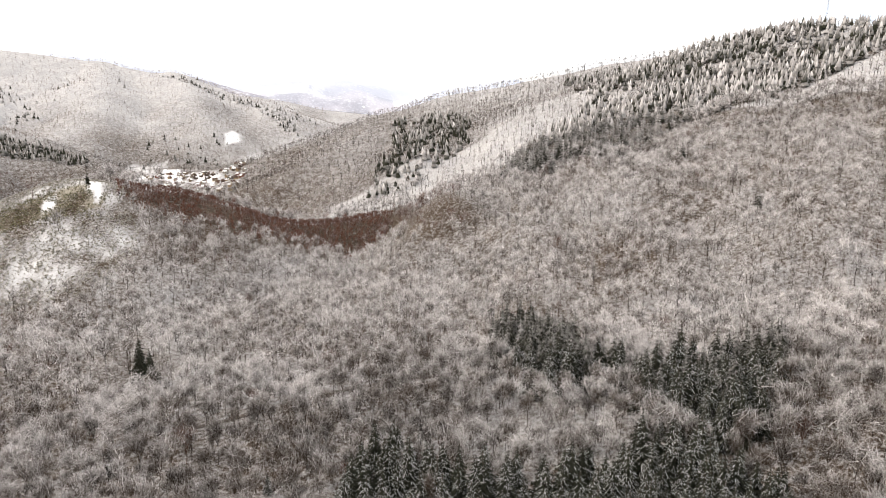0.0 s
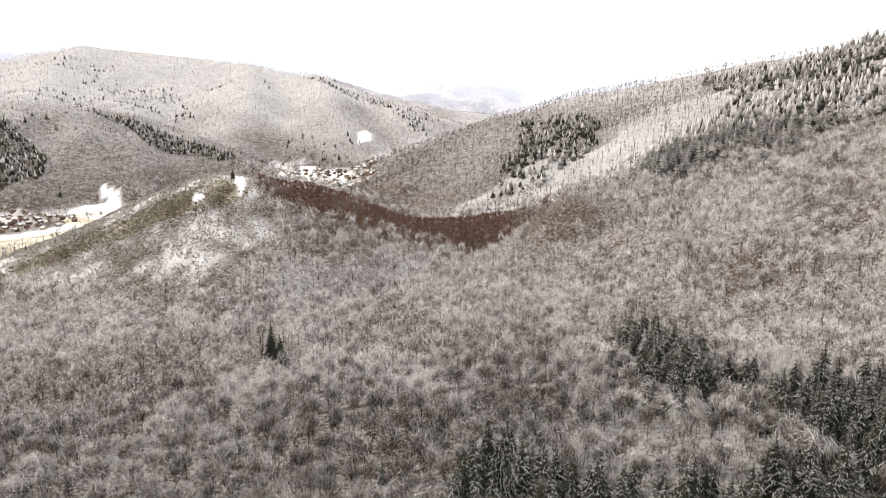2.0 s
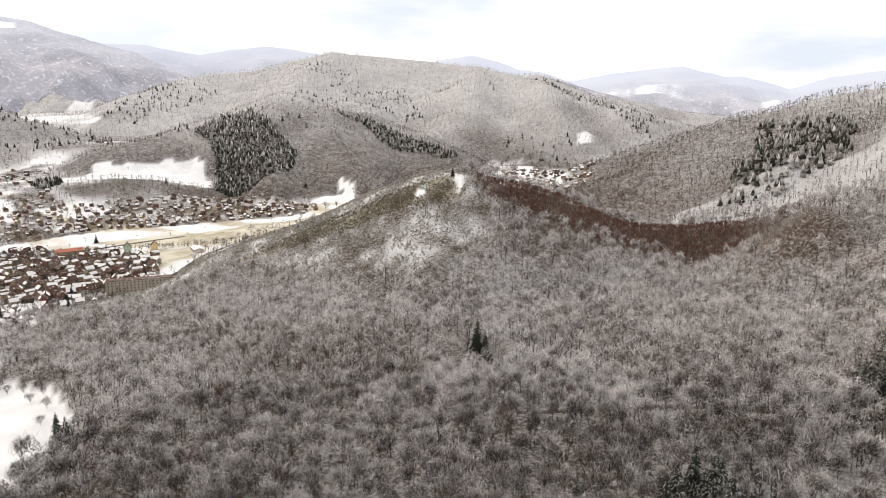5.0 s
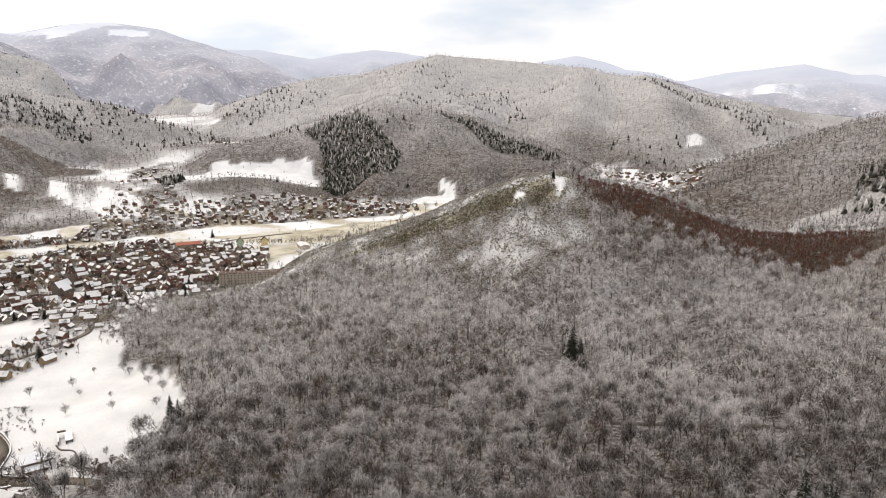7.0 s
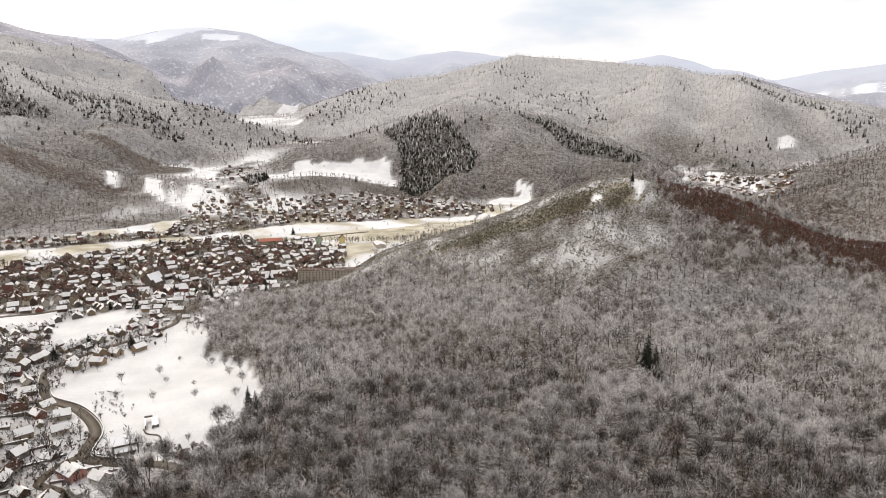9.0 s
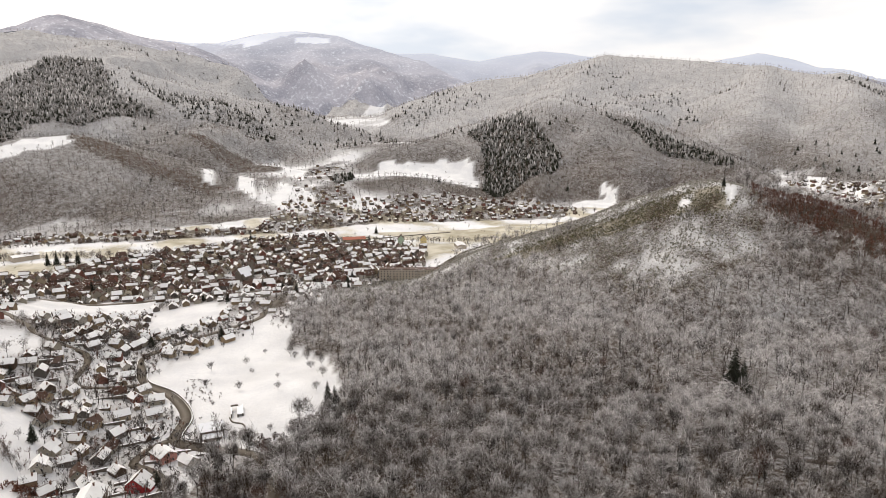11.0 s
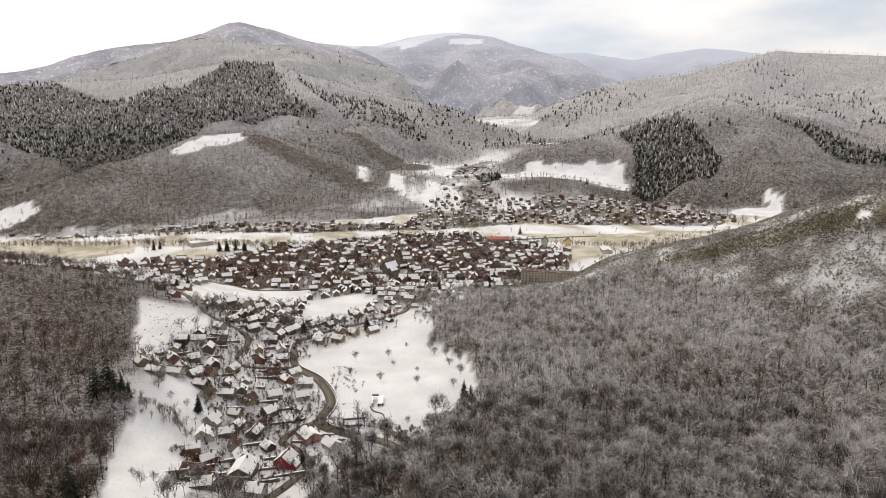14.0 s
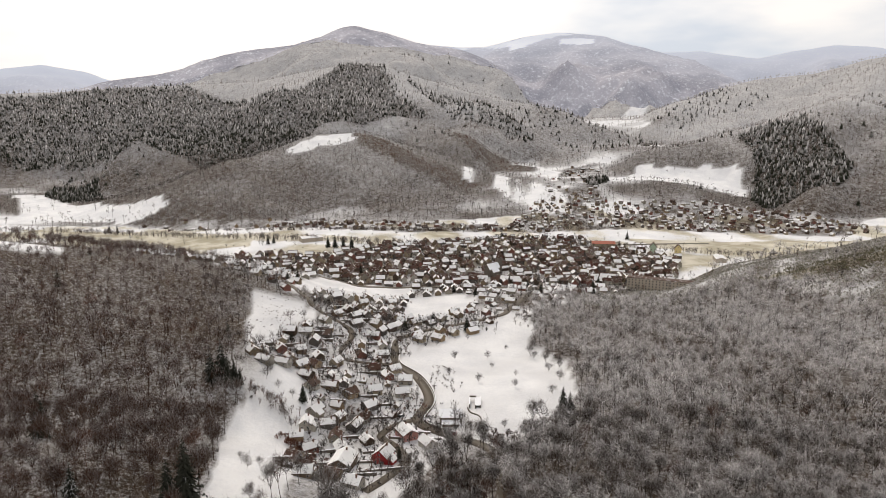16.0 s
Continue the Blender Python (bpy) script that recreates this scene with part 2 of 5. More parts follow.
def vnoise(x, y, seed=0):
    """Smooth value noise, -1 to 1."""
    x0, y0 = np.floor(x), np.floor(y)
    u, v = x - x0, y - y0
    u, v = u * u * (3 - 2 * u), v * v * (3 - 2 * v)
    a, b = lattice(x0, y0, seed), lattice(x0 + 1, y0, seed)
    c, d = lattice(x0, y0 + 1, seed), lattice(x0 + 1, y0 + 1, seed)
    return 2 * ((a * (1 - u) + b * u) * (1 - v) + (c * (1 - u) + d * u) * v) - 1


def fbm(x, y, octaves=4, seed=0):
    total, amp = 0.0, 0.5
    for k in range(octaves):
        total = total + amp * vnoise(x * 2**k, y * 2**k, seed + k)
        amp *= 0.5
    return total


# valley floors: east, north, height
FLOOR = np.array([
    (-847, 359, 18), (-346, 55, 40), (-373, 129, 42), (-348, 195, 55), (-475, 211, 36), (-225, 390, 80), (0, 400, 82), (0, 220, 80),
    (137, 376, 98), (220, 290, 108), (-247, 247, 70), (-242, 140, 57), (-300, -5, 80), (-480, 17, 58), (-290, -78, 98), (-558, 49, 34),
    (-690, 122, 22), (0, -40, 125), (0, -250, 160), (-1494, -131, 12), (-985, -174, 12), (-919, 919, 18), (-860, 1229, 25), (-819, 574, 18),
    (-513, 1410, 45), (-556, 1712, 72), (-420, 2000, 95), (-1510, 885, 75), (-1824, 1230, 130), (-2230, 1520, 180),
], float)
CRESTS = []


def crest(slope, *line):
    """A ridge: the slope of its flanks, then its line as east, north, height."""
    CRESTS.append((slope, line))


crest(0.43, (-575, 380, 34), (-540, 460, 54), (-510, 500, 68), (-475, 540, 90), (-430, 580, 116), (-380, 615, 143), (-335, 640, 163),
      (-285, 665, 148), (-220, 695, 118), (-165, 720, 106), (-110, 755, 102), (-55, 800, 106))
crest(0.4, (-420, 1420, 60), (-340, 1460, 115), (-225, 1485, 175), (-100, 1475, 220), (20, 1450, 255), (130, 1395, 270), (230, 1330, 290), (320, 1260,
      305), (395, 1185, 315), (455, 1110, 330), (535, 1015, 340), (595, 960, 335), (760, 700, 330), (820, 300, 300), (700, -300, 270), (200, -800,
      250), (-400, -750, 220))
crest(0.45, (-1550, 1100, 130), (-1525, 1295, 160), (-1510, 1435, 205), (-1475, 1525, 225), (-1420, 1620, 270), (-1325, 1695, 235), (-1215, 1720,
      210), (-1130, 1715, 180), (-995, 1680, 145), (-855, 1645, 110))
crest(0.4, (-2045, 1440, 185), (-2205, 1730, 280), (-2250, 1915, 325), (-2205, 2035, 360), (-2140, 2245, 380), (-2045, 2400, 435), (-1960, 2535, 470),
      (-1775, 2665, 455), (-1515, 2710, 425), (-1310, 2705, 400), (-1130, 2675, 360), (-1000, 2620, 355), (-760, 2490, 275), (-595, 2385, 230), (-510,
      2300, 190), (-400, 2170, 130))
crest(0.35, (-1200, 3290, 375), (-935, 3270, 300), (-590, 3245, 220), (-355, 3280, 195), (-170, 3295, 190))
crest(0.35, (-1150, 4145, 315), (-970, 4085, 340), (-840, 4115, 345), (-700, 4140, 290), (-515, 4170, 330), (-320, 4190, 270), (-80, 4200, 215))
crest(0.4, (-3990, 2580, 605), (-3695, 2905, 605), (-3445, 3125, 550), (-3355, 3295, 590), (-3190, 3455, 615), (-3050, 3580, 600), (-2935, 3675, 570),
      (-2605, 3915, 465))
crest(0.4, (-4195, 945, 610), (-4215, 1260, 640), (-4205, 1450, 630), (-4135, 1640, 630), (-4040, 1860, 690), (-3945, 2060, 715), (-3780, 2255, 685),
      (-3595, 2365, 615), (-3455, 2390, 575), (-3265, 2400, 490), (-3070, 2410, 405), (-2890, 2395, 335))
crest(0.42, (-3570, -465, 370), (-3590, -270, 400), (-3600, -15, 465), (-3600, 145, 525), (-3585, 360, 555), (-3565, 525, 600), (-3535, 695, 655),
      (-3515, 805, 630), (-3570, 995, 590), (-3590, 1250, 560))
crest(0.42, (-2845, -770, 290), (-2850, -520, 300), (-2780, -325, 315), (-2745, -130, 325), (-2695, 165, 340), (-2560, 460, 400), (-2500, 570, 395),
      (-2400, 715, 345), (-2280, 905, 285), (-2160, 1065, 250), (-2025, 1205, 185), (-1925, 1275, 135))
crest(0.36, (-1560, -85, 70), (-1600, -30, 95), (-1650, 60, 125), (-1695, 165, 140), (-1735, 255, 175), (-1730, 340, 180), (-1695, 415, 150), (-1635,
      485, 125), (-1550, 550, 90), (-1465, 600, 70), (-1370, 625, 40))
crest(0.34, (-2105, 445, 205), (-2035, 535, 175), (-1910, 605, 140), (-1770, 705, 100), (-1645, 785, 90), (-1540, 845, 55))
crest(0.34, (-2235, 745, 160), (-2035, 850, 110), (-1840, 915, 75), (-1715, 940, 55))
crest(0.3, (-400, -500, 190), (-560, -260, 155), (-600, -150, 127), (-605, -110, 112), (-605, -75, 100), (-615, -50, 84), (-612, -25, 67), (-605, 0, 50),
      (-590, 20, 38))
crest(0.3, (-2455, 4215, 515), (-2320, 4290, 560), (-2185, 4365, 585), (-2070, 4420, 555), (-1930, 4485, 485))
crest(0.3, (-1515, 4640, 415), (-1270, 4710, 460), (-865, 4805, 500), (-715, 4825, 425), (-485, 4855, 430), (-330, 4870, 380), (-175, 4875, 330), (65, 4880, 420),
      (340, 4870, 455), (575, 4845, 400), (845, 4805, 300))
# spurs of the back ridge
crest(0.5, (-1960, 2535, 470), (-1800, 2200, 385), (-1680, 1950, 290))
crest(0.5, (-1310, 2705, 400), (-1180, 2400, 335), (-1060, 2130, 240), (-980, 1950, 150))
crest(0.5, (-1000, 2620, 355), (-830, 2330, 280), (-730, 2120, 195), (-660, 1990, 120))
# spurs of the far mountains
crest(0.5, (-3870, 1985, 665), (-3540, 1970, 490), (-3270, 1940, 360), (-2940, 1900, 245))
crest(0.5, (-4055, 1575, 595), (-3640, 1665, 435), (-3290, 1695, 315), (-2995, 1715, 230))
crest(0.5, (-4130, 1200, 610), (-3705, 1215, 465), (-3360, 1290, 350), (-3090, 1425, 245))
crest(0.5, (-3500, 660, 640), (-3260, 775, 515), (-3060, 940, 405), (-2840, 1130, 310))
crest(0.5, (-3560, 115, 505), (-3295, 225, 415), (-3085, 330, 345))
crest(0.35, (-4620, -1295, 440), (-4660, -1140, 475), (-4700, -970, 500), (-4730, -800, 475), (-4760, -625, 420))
def floor_height(x, y):
    top, below = 0.0, 0.0
    for fx, fy, fz in FLOOR:
        w = 1 / ((x - fx) ** 2 + (y - fy) ** 2 + 60.0**2) ** 1.6
        top, below = top + w * fz, below + w
    r = np.hypot(x, y)
    return top / below + np.maximum(r - 2300, 0) * 0.05


def land(x, y):
    """Height of the ground and of the valley floor under it."""
    x, y = np.asarray(x, float), np.asarray(y, float)
    low = floor_height(x, y)
    z = low.copy()
    wx, wy = x + 30 * fbm(x / 160, y / 160, 3, 11), y + 30 * fbm(x / 160, y / 160, 3, 23)
    r = np.hypot(x, y)
    gully = fbm(x / 210, y / 210, 4, 5)
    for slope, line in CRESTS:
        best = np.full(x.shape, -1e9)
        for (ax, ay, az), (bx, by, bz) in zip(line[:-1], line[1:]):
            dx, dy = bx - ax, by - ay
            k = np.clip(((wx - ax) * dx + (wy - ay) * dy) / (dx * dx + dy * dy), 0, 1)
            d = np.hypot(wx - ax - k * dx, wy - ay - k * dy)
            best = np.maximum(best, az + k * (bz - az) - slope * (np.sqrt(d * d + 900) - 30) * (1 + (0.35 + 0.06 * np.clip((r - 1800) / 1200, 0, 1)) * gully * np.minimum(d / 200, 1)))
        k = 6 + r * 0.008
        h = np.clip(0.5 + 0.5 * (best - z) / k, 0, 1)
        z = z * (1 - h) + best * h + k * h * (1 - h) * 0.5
    z = z + 1.2 * fbm(x / 35, y / 35, 3, 31) * np.clip((z - low) / 15, 0.1, 1)
    return z, low


def inside(x, y, poly):
    hit = np.zeros(np.shape(x), bool)
    for (ax, ay), (bx, by) in zip(poly, poly[1:] + poly[:1]):
        hit ^= ((ay > y) != (by > y)) & (x < (bx - ax) * (y - ay) / (by - ay + 1e-9) + ax)
    return hit


BOWL = [(400, 900), (400, -60), (-130, -60), (-185, 40), (-212, 100), (-240, 138), (-290, 160), (-318, 195), (-330, 206), (-375, 230), (-440, 252), (-495, 248), (-535, 272),
        (-580, 290), (-610, 360), (-620, 440), (-560, 540), (-400, 700), (-100, 900)]
LEFT_WOOD = [(-130, -60), (-150, -500), (-800, -500), (-760, -120), (-650, -20), (-600, 25), (-565, 25), (-525, 28), (-455, -5), (-415, 3), (-390, 18), (-380, 5), (-350, 3), (-290, -5), (-240, -40)]
ZONES = {}


def zone(kind, weight, *line):
    """A stretch of land with a cover of its own, by its outline east, north."""
    ZONES.setdefault(kind, []).append((weight, list(line)))


def within(kind, x, y):
    """How far a place belongs to the stretches of a kind."""
    r = np.hypot(x, y)
    wob = 1.5 + r * (0.003 if kind == "snow" else 0.011 if kind == "clear" else 0.007)
    u, v = x + wob * fbm(x / (wob * 4), y / (wob * 4), 3, 51), y + wob * fbm(x / (wob * 4), y / (wob * 4), 3, 57)
    out = np.zeros(np.shape(x))
    for w, line in ZONES.get(kind, ()):
        out = np.maximum(out, w * inside(u, v, line))
    return out


zone("fir", 0.97, (27, 395), (32, 411), (49, 411), (67, 388), (75, 365), (67, 350), (49, 345), (31, 362))
zone("fir", 0.97, (34, 320), (51, 356), (68, 344), (89, 325), (96, 307), (94, 291), (84, 309), (50, 312))
zone("fir", 0.97, (93, 305), (105, 316), (122, 333), (121, 302), (147, 323), (170, 319), (158, 290), (133, 258), (115, 250), (103, 258), (92, 273))
zone("fir", 0.97, (-40, 232), (-30, 254), (-18, 255), (-8, 237), (26, 230), (38, 226), (55, 242), (60, 224), (79, 248), (98, 248), (102, 219), (114, 211), (110, 190), (-35, 190))
zone("fir", 0.9, (55, 702), (124, 708), (244, 776), (320, 793), (429, 817), (600, 860), (600, 920), (470, 910), (366, 923), (254, 890), (181, 930), (150, 920), (90, 850), (69, 800))
zone("fir", 0.42, (181, 930), (254, 890), (366, 923), (470, 910), (600, 920), (560, 990), (440, 1120), (340, 1150), (278, 1135))
zone("fir", 0.45, (215, 1220), (370, 1110), (510, 960), (565, 905), (530, 840), (395, 950), (220, 920))
zone("fir", 0.35, (-95, 1350), (40, 1280), (40, 1000), (-20, 970), (-50, 925), (-120, 980), (-80, 1055))
zone("fir", 0.97, (-1200, 1112), (-1375, 1262), (-1496, 1308), (-1500, 1420), (-1462, 1498), (-1295, 1418), (-1163, 1350), (-1123, 1277), (-1144, 1194), (-1136, 1094))
zone("fir", 0.85, (-1270, 1630), (-1205, 1680), (-1115, 1680), (-980, 1645), (-850, 1625), (-835, 1595), (-1035, 1565), (-1170, 1650))
zone("fir", 0.9, (-1385, 800), (-1450, 880), (-1400, 870), (-1330, 800))
zone("fir", 0.8, (-2780, -713), (-2816, -506), (-2700, -96), (-2512, 74), (-2300, 238), (-2560, 470), (-2480, 590), (-2200, 562), (-2070, 638), (-1965, 401), (-1998, 276), (-1830, 100), (-2011, -9), (-2009, -82),
     (-2117, -281), (-2174, -437), (-2242, -593))
zone("fir", 0.95, (-1858, -409), (-1980, -400), (-1950, -300), (-1809, -272), (-1756, -336))
zone("fir", 0.5, (-2350, 640), (-2200, 800), (-1950, 950), (-1850, 880), (-2050, 700))
zone("fir", 0.5, (-1080, 2595), (-760, 2480), (-590, 2355), (-430, 2195), (-460, 2150), (-655, 2370), (-965, 2520))
zone("fir", 0.9, (-410, -5), (-420, 15), (-405, 15), (-400, -5))
zone("red", 1.0, (-318, 655), (-270, 690), (-210, 720), (-130, 775), (-60, 810), (-30, 760), (-60, 700), (-120, 668), (-180, 642), (-240, 616), (-297, 622))
zone("red", 0.5, (-60, 810), (-10, 760), (10, 690), (30, 600), (-10, 590), (-60, 650), (-120, 640), (-190, 610), (-250, 592), (-300, 612), (-240, 640), (-120, 690))
zone("red", 0.95, (-1725, 330), (-1700, 400), (-1650, 440), (-1529, 535), (-1399, 620), (-1311, 605), (-1390, 570), (-1487, 482), (-1546, 383), (-1640, 322))
zone("red", 0.9, (-1896, 624), (-1800, 715), (-1760, 800), (-1560, 780), (-1403, 735), (-1403, 715), (-1600, 715), (-1720, 640))
zone("red", 0.45, (-1123, 1277), (-1163, 1350), (-1000, 1560), (-850, 1560), (-900, 1350), (-1010, 1310))
zone("red", 0.4, (-2150, 100), (-1950, 160), (-1850, 60), (-1900, -150), (-2050, -250))
zone("red", 0.3, (-2260, 815), (-1970, 1060), (-1835, 1145), (-1735, 940), (-1850, 780))
zone("shrub", 1, (-530, 480), (-535, 510), (-495, 565), (-445, 605), (-390, 640), (-335, 662), (-300, 640), (-290, 610), (-250, 560), (-245, 475), (-305, 450), (-395, 465))
zone("shrub", 1, (-650, 360), (-615, 470), (-560, 545), (-520, 575), (-480, 500), (-505, 462), (-545, 410), (-570, 350))
zone("shrub", 1, (-530, 480), (-570, 400), (-650, 360), (-720, 420), (-670, 540), (-600, 620), (-520, 680), (-420, 710), (-335, 700), (-335, 655), (-390, 632), (-445, 598), (-495, 558))
zone("green", 1, (-500, 490), (-485, 515), (-441, 560), (-375, 597), (-325, 622), (-300, 605), (-288, 575), (-321, 552), (-365, 536), (-420, 515), (-460, 490))
zone("snow", 1, (-326, 622), (-316, 626), (-308, 614), (-303, 588), (-308, 588), (-315, 606))
zone("snow", 1, (-346, 578), (-346, 590), (-335, 582), (-340, 573))
zone("snow", 1, (-1780, 860), (-1580, 845), (-1425, 755), (-1605, 790))
zone("snow", 1, (-1555, 515), (-1700, 680), (-1455, 700), (-1305, 715), (-1170, 660), (-1220, 585), (-1430, 600))
zone("snow", 1, (-665, 2030), (-645, 2070), (-605, 2075), (-590, 2045), (-630, 1990))
zone("snow", 1, (-2780, 1815), (-2690, 1860), (-2480, 1700), (-2605, 1690))
zone("snow", 1, (-1150, 4250), (-1100, 3950), (-760, 4000), (-600, 3900), (0, 3950), (0, 4300), (-700, 4350))
zone("snow", 1, (-934, 1803), (-882, 1864), (-757, 1759), (-674, 1786), (-477, 1461), (-430, 1330), (-471, 1320), (-647, 1542), (-778, 1600))
zone("clear", 1, (-1685, 168), (-1722, 235), (-1722, 300), (-1700, 330), (-1660, 325), (-1652, 285), (-1665, 245), (-1650, 203), (-1635, 180))
zone("clear", 1, (-1385, 866), (-1515, 1033), (-1477, 1057), (-1424, 1137), (-1365, 1212), (-1213, 1118), (-1316, 1060), (-1399, 985))
zone("clear", 1, (-1239, 717), (-1230, 805), (-1165, 817), (-1148, 709))
zone("clear", 1, (-906, 1055), (-983, 1197), (-962, 1267), (-1010, 1312), (-945, 1290), (-870, 1200), (-840, 1050))
zone("clear", 0.85, (-1906, -475), (-1902, -412), (-1647, -253), (-1570, -200), (-1523, -109), (-1457, -105), (-1429, -167), (-1520, -285), (-1530, -378))
zone("clear", 1, (-4117, 1635), (-4040, 1800), (-3934, 2023), (-3846, 2073), (-3875, 1840), (-3834, 1676), (-4002, 1696))
zone("clear", 1, (-3815, 1960), (-3756, 2180), (-3648, 2129), (-3742, 1959))
zone("clear", 1, (-4225, 1480), (-4157, 1570), (-4110, 1500), (-4157, 1430))
zone("clear", 1, (-588, -156), (-650, -185), (-655, -140), (-615, -108), (-598, -130))
zone("field", 1, (-613, 60), (-700, 78), (-780, 112), (-775, 180), (-762, 228), (-715, 202), (-650, 134), (-625, 95))
zone("field", 1, (-610, 172), (-640, 172), (-708, 200), (-705, 262), (-660, 268), (-620, 240), (-598, 205))
zone("town", 1, (-545, 140), (-595, 160), (-598, 205), (-620, 240), (-650, 272), (-590, 268), (-556, 240), (-528, 205), (-505, 165))
zone("field", 1, (-480, 130), (-515, 165), (-540, 210), (-510, 245), (-445, 255), (-370, 228), (-330, 200), (-310, 145), (-340, 138), (-405, 145))
zone("field", 1, (-380, 5), (-365, 35), (-315, 38), (-265, 25), (-265, -5), (-300, 0))
zone("field", 1, (-600, 30), (-540, 28), (-497, 20), (-470, 30), (-524, 55), (-559, 82), (-590, 70))
zone("grass", 0.85, (-1409, -346), (-1347, -186), (-1287, -57), (-1168, 46), (-1086, 43), (-1109, -50), (-1020, 9), (-960, -60), (-900, -200), (-1272, -263))
zone("grass", 0.85, (-980, 649), (-916, 744), (-899, 907), (-848, 1029), (-740, 980), (-690, 800), (-824, 720), (-900, 665))
zone("grass", 0.6, (-1223, 10), (-1092, 224), (-1042, 214), (-1148, 10))
zone("open", 1, (-1500, -500), (-1420, -190), (-1330, -60), (-1270, 90), (-1190, 330), (-1190, 560), (-1260, 690), (-1120, 760), (-1120, 1000), (-900, 1200), (-760, 1150), (-650, 800), (-610, 430),
     (-500, 250), (-250, 60), (-400, 0), (-800, -100), (-1000, -500))
zone("town", 1, (-330, 16), (-292, 44), (-278, 68), (-335, 112), (-350, 125), (-400, 128), (-460, 125), (-510, 150), (-545, 130), (-590, 78), (-555, 84), (-515, 55), (-480, 22), (-438, 24), (-430, 49), (-400, 57), (-362, 47))
zone("town", 1, (-540, 128), (-590, 78), (-613, 64), (-650, 136), (-715, 203), (-640, 172), (-595, 160), (-560, 152))
zone("town", 1, (-815, 60), (-1005, 205), (-1035, 365), (-1040, 465), (-1010, 570), (-940, 600), (-825, 645), (-650, 500), (-620, 440), (-635, 390), (-595, 290), (-560, 235), (-515, 145), (-550, 140), (-680, 190),
     (-735, 155), (-640, 90))
zone("town", 1, (-780, -80), (-1020, 25), (-960, 130), (-1005, 205), (-735, 155), (-640, 90), (-600, 60))
zone("suburb", 1, (-1395, -165), (-1325, 95), (-1200, 310), (-1120, 500), (-1325, 665), (-1670, 905), (-1680, 1015), (-1320, 790), (-1220, 770), (-1205, 1000), (-1090, 1115), (-930, 1140), (-870, 1070), (-985, 885),
     (-1045, 690), (-1055, 540), (-1120, 290), (-1250, 90))
zone("suburb", 1, (-720, 1640), (-585, 1675), (-440, 1520), (-385, 1305), (-400, 1245), (-560, 1400))


def bald(x, y):
    """Snowy clearings; those far off are broken by trees."""
    r = np.hypot(x, y)
    s = np.maximum(r * 0.022, 12.0)
    broken = within("snow", x, y) * np.where(r > 1150, np.clip(0.38 + 2.6 * fbm(x / s, y / s, 3, 71), 0.0, 1), 1.0)
    return np.maximum(broken, within("clear", x, y))


def woods(x, y, z, low):
    """How wooded the land is, 0 to 1."""
    near = np.hypot(x, y) < 1000
    f = np.clip((z - low - np.where(near, 9, 2.5) + np.where(near, 8, 4) * fbm(x / 60, y / 60, 3, 41)) / np.where(near, 8, 3), 0, 1)
    f = np.maximum(f, inside(x, y, BOWL))
    f = np.maximum(f, inside(x, y, LEFT_WOOD))
    f = np.maximum(f, (1 - within("open", x, y)) * np.clip(0.75 + 1.2 * fbm(x / 130, y / 130, 3, 43), 0, 1))
    f = f * (1 - bald(x, y)) * (1 - 0.95 * within("shrub", x, y)) * (1 - within("field", x, y))
    return f * (1 - np.maximum(within("town", x, y), within("suburb", x, y)))


def rime_haze(x, y, z):
    """How much of the twigs is white: more on the high and northern slopes, little on the left hill; more with distance
    too, far off as painted haze.
    """
    f = 0.12 + 0.0005 * (z - 100) + 0.42 * fbm(x / 80, y / 80, 3, 61)
    f = f + 0.55 * np.clip((y - 150) / 380, 0, 1) * (x > -700)
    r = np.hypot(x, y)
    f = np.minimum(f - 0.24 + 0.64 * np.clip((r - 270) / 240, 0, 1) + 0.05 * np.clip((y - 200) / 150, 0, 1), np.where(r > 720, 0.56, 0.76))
    # the terms from 1500 and 2000 m whiten far slopes in place of haze
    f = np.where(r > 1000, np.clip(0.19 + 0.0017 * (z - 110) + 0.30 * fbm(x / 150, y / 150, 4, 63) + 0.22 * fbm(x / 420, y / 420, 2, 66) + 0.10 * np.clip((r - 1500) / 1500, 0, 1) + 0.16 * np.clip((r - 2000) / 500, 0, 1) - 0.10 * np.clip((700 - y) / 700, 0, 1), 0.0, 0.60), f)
    return f - 0.42 * np.clip((60 - y) / 60, 0, 1) * (np.hypot(x, y) < 900)


def litter(x, y, z, low):
    f = woods(x, y, z, low)
    r = np.hypot(x, y)
    left = np.clip((60 - y) / 60, 0, 1) * (r < 900)
    # far ground whitens as its twigs do, painted haze included
    out = f * np.where(r > 850, 0.95 - 0.80 * rime_haze(x, y, z), 0.84 + 0.07 * left + 0.30 * fbm(x / 70, y / 70, 3, 87) + 0.35 * within("red", x, y)) + (0.12 + 0.12 * fbm(x / 22, y / 22, 3, 85)) * np.clip(1 - f, 0, 1)
    out = np.maximum(out, f * (r > 850) * np.maximum(0.97 * within("fir", x, y), np.sqrt(within("red", x, y))))
    out = np.maximum(out, (0.50 + 0.24 * (r > 600)) * within("town", x, y) * (1 - within("field", x, y)) * (0.8 + 1.3 * fbm(x / 38, y / 38, 3, 77)) + 0.72 * within("suburb", x, y) * (0.85 + 0.9 * fbm(x / 40, y / 40, 3, 78)))
    return np.maximum(out, (0.66 + 0.9 * fbm(x / 16, y / 16, 3, 83) + 0.10 * within("green", x, y)) * within("shrub", x, y)) * (1 - bald(x, y))


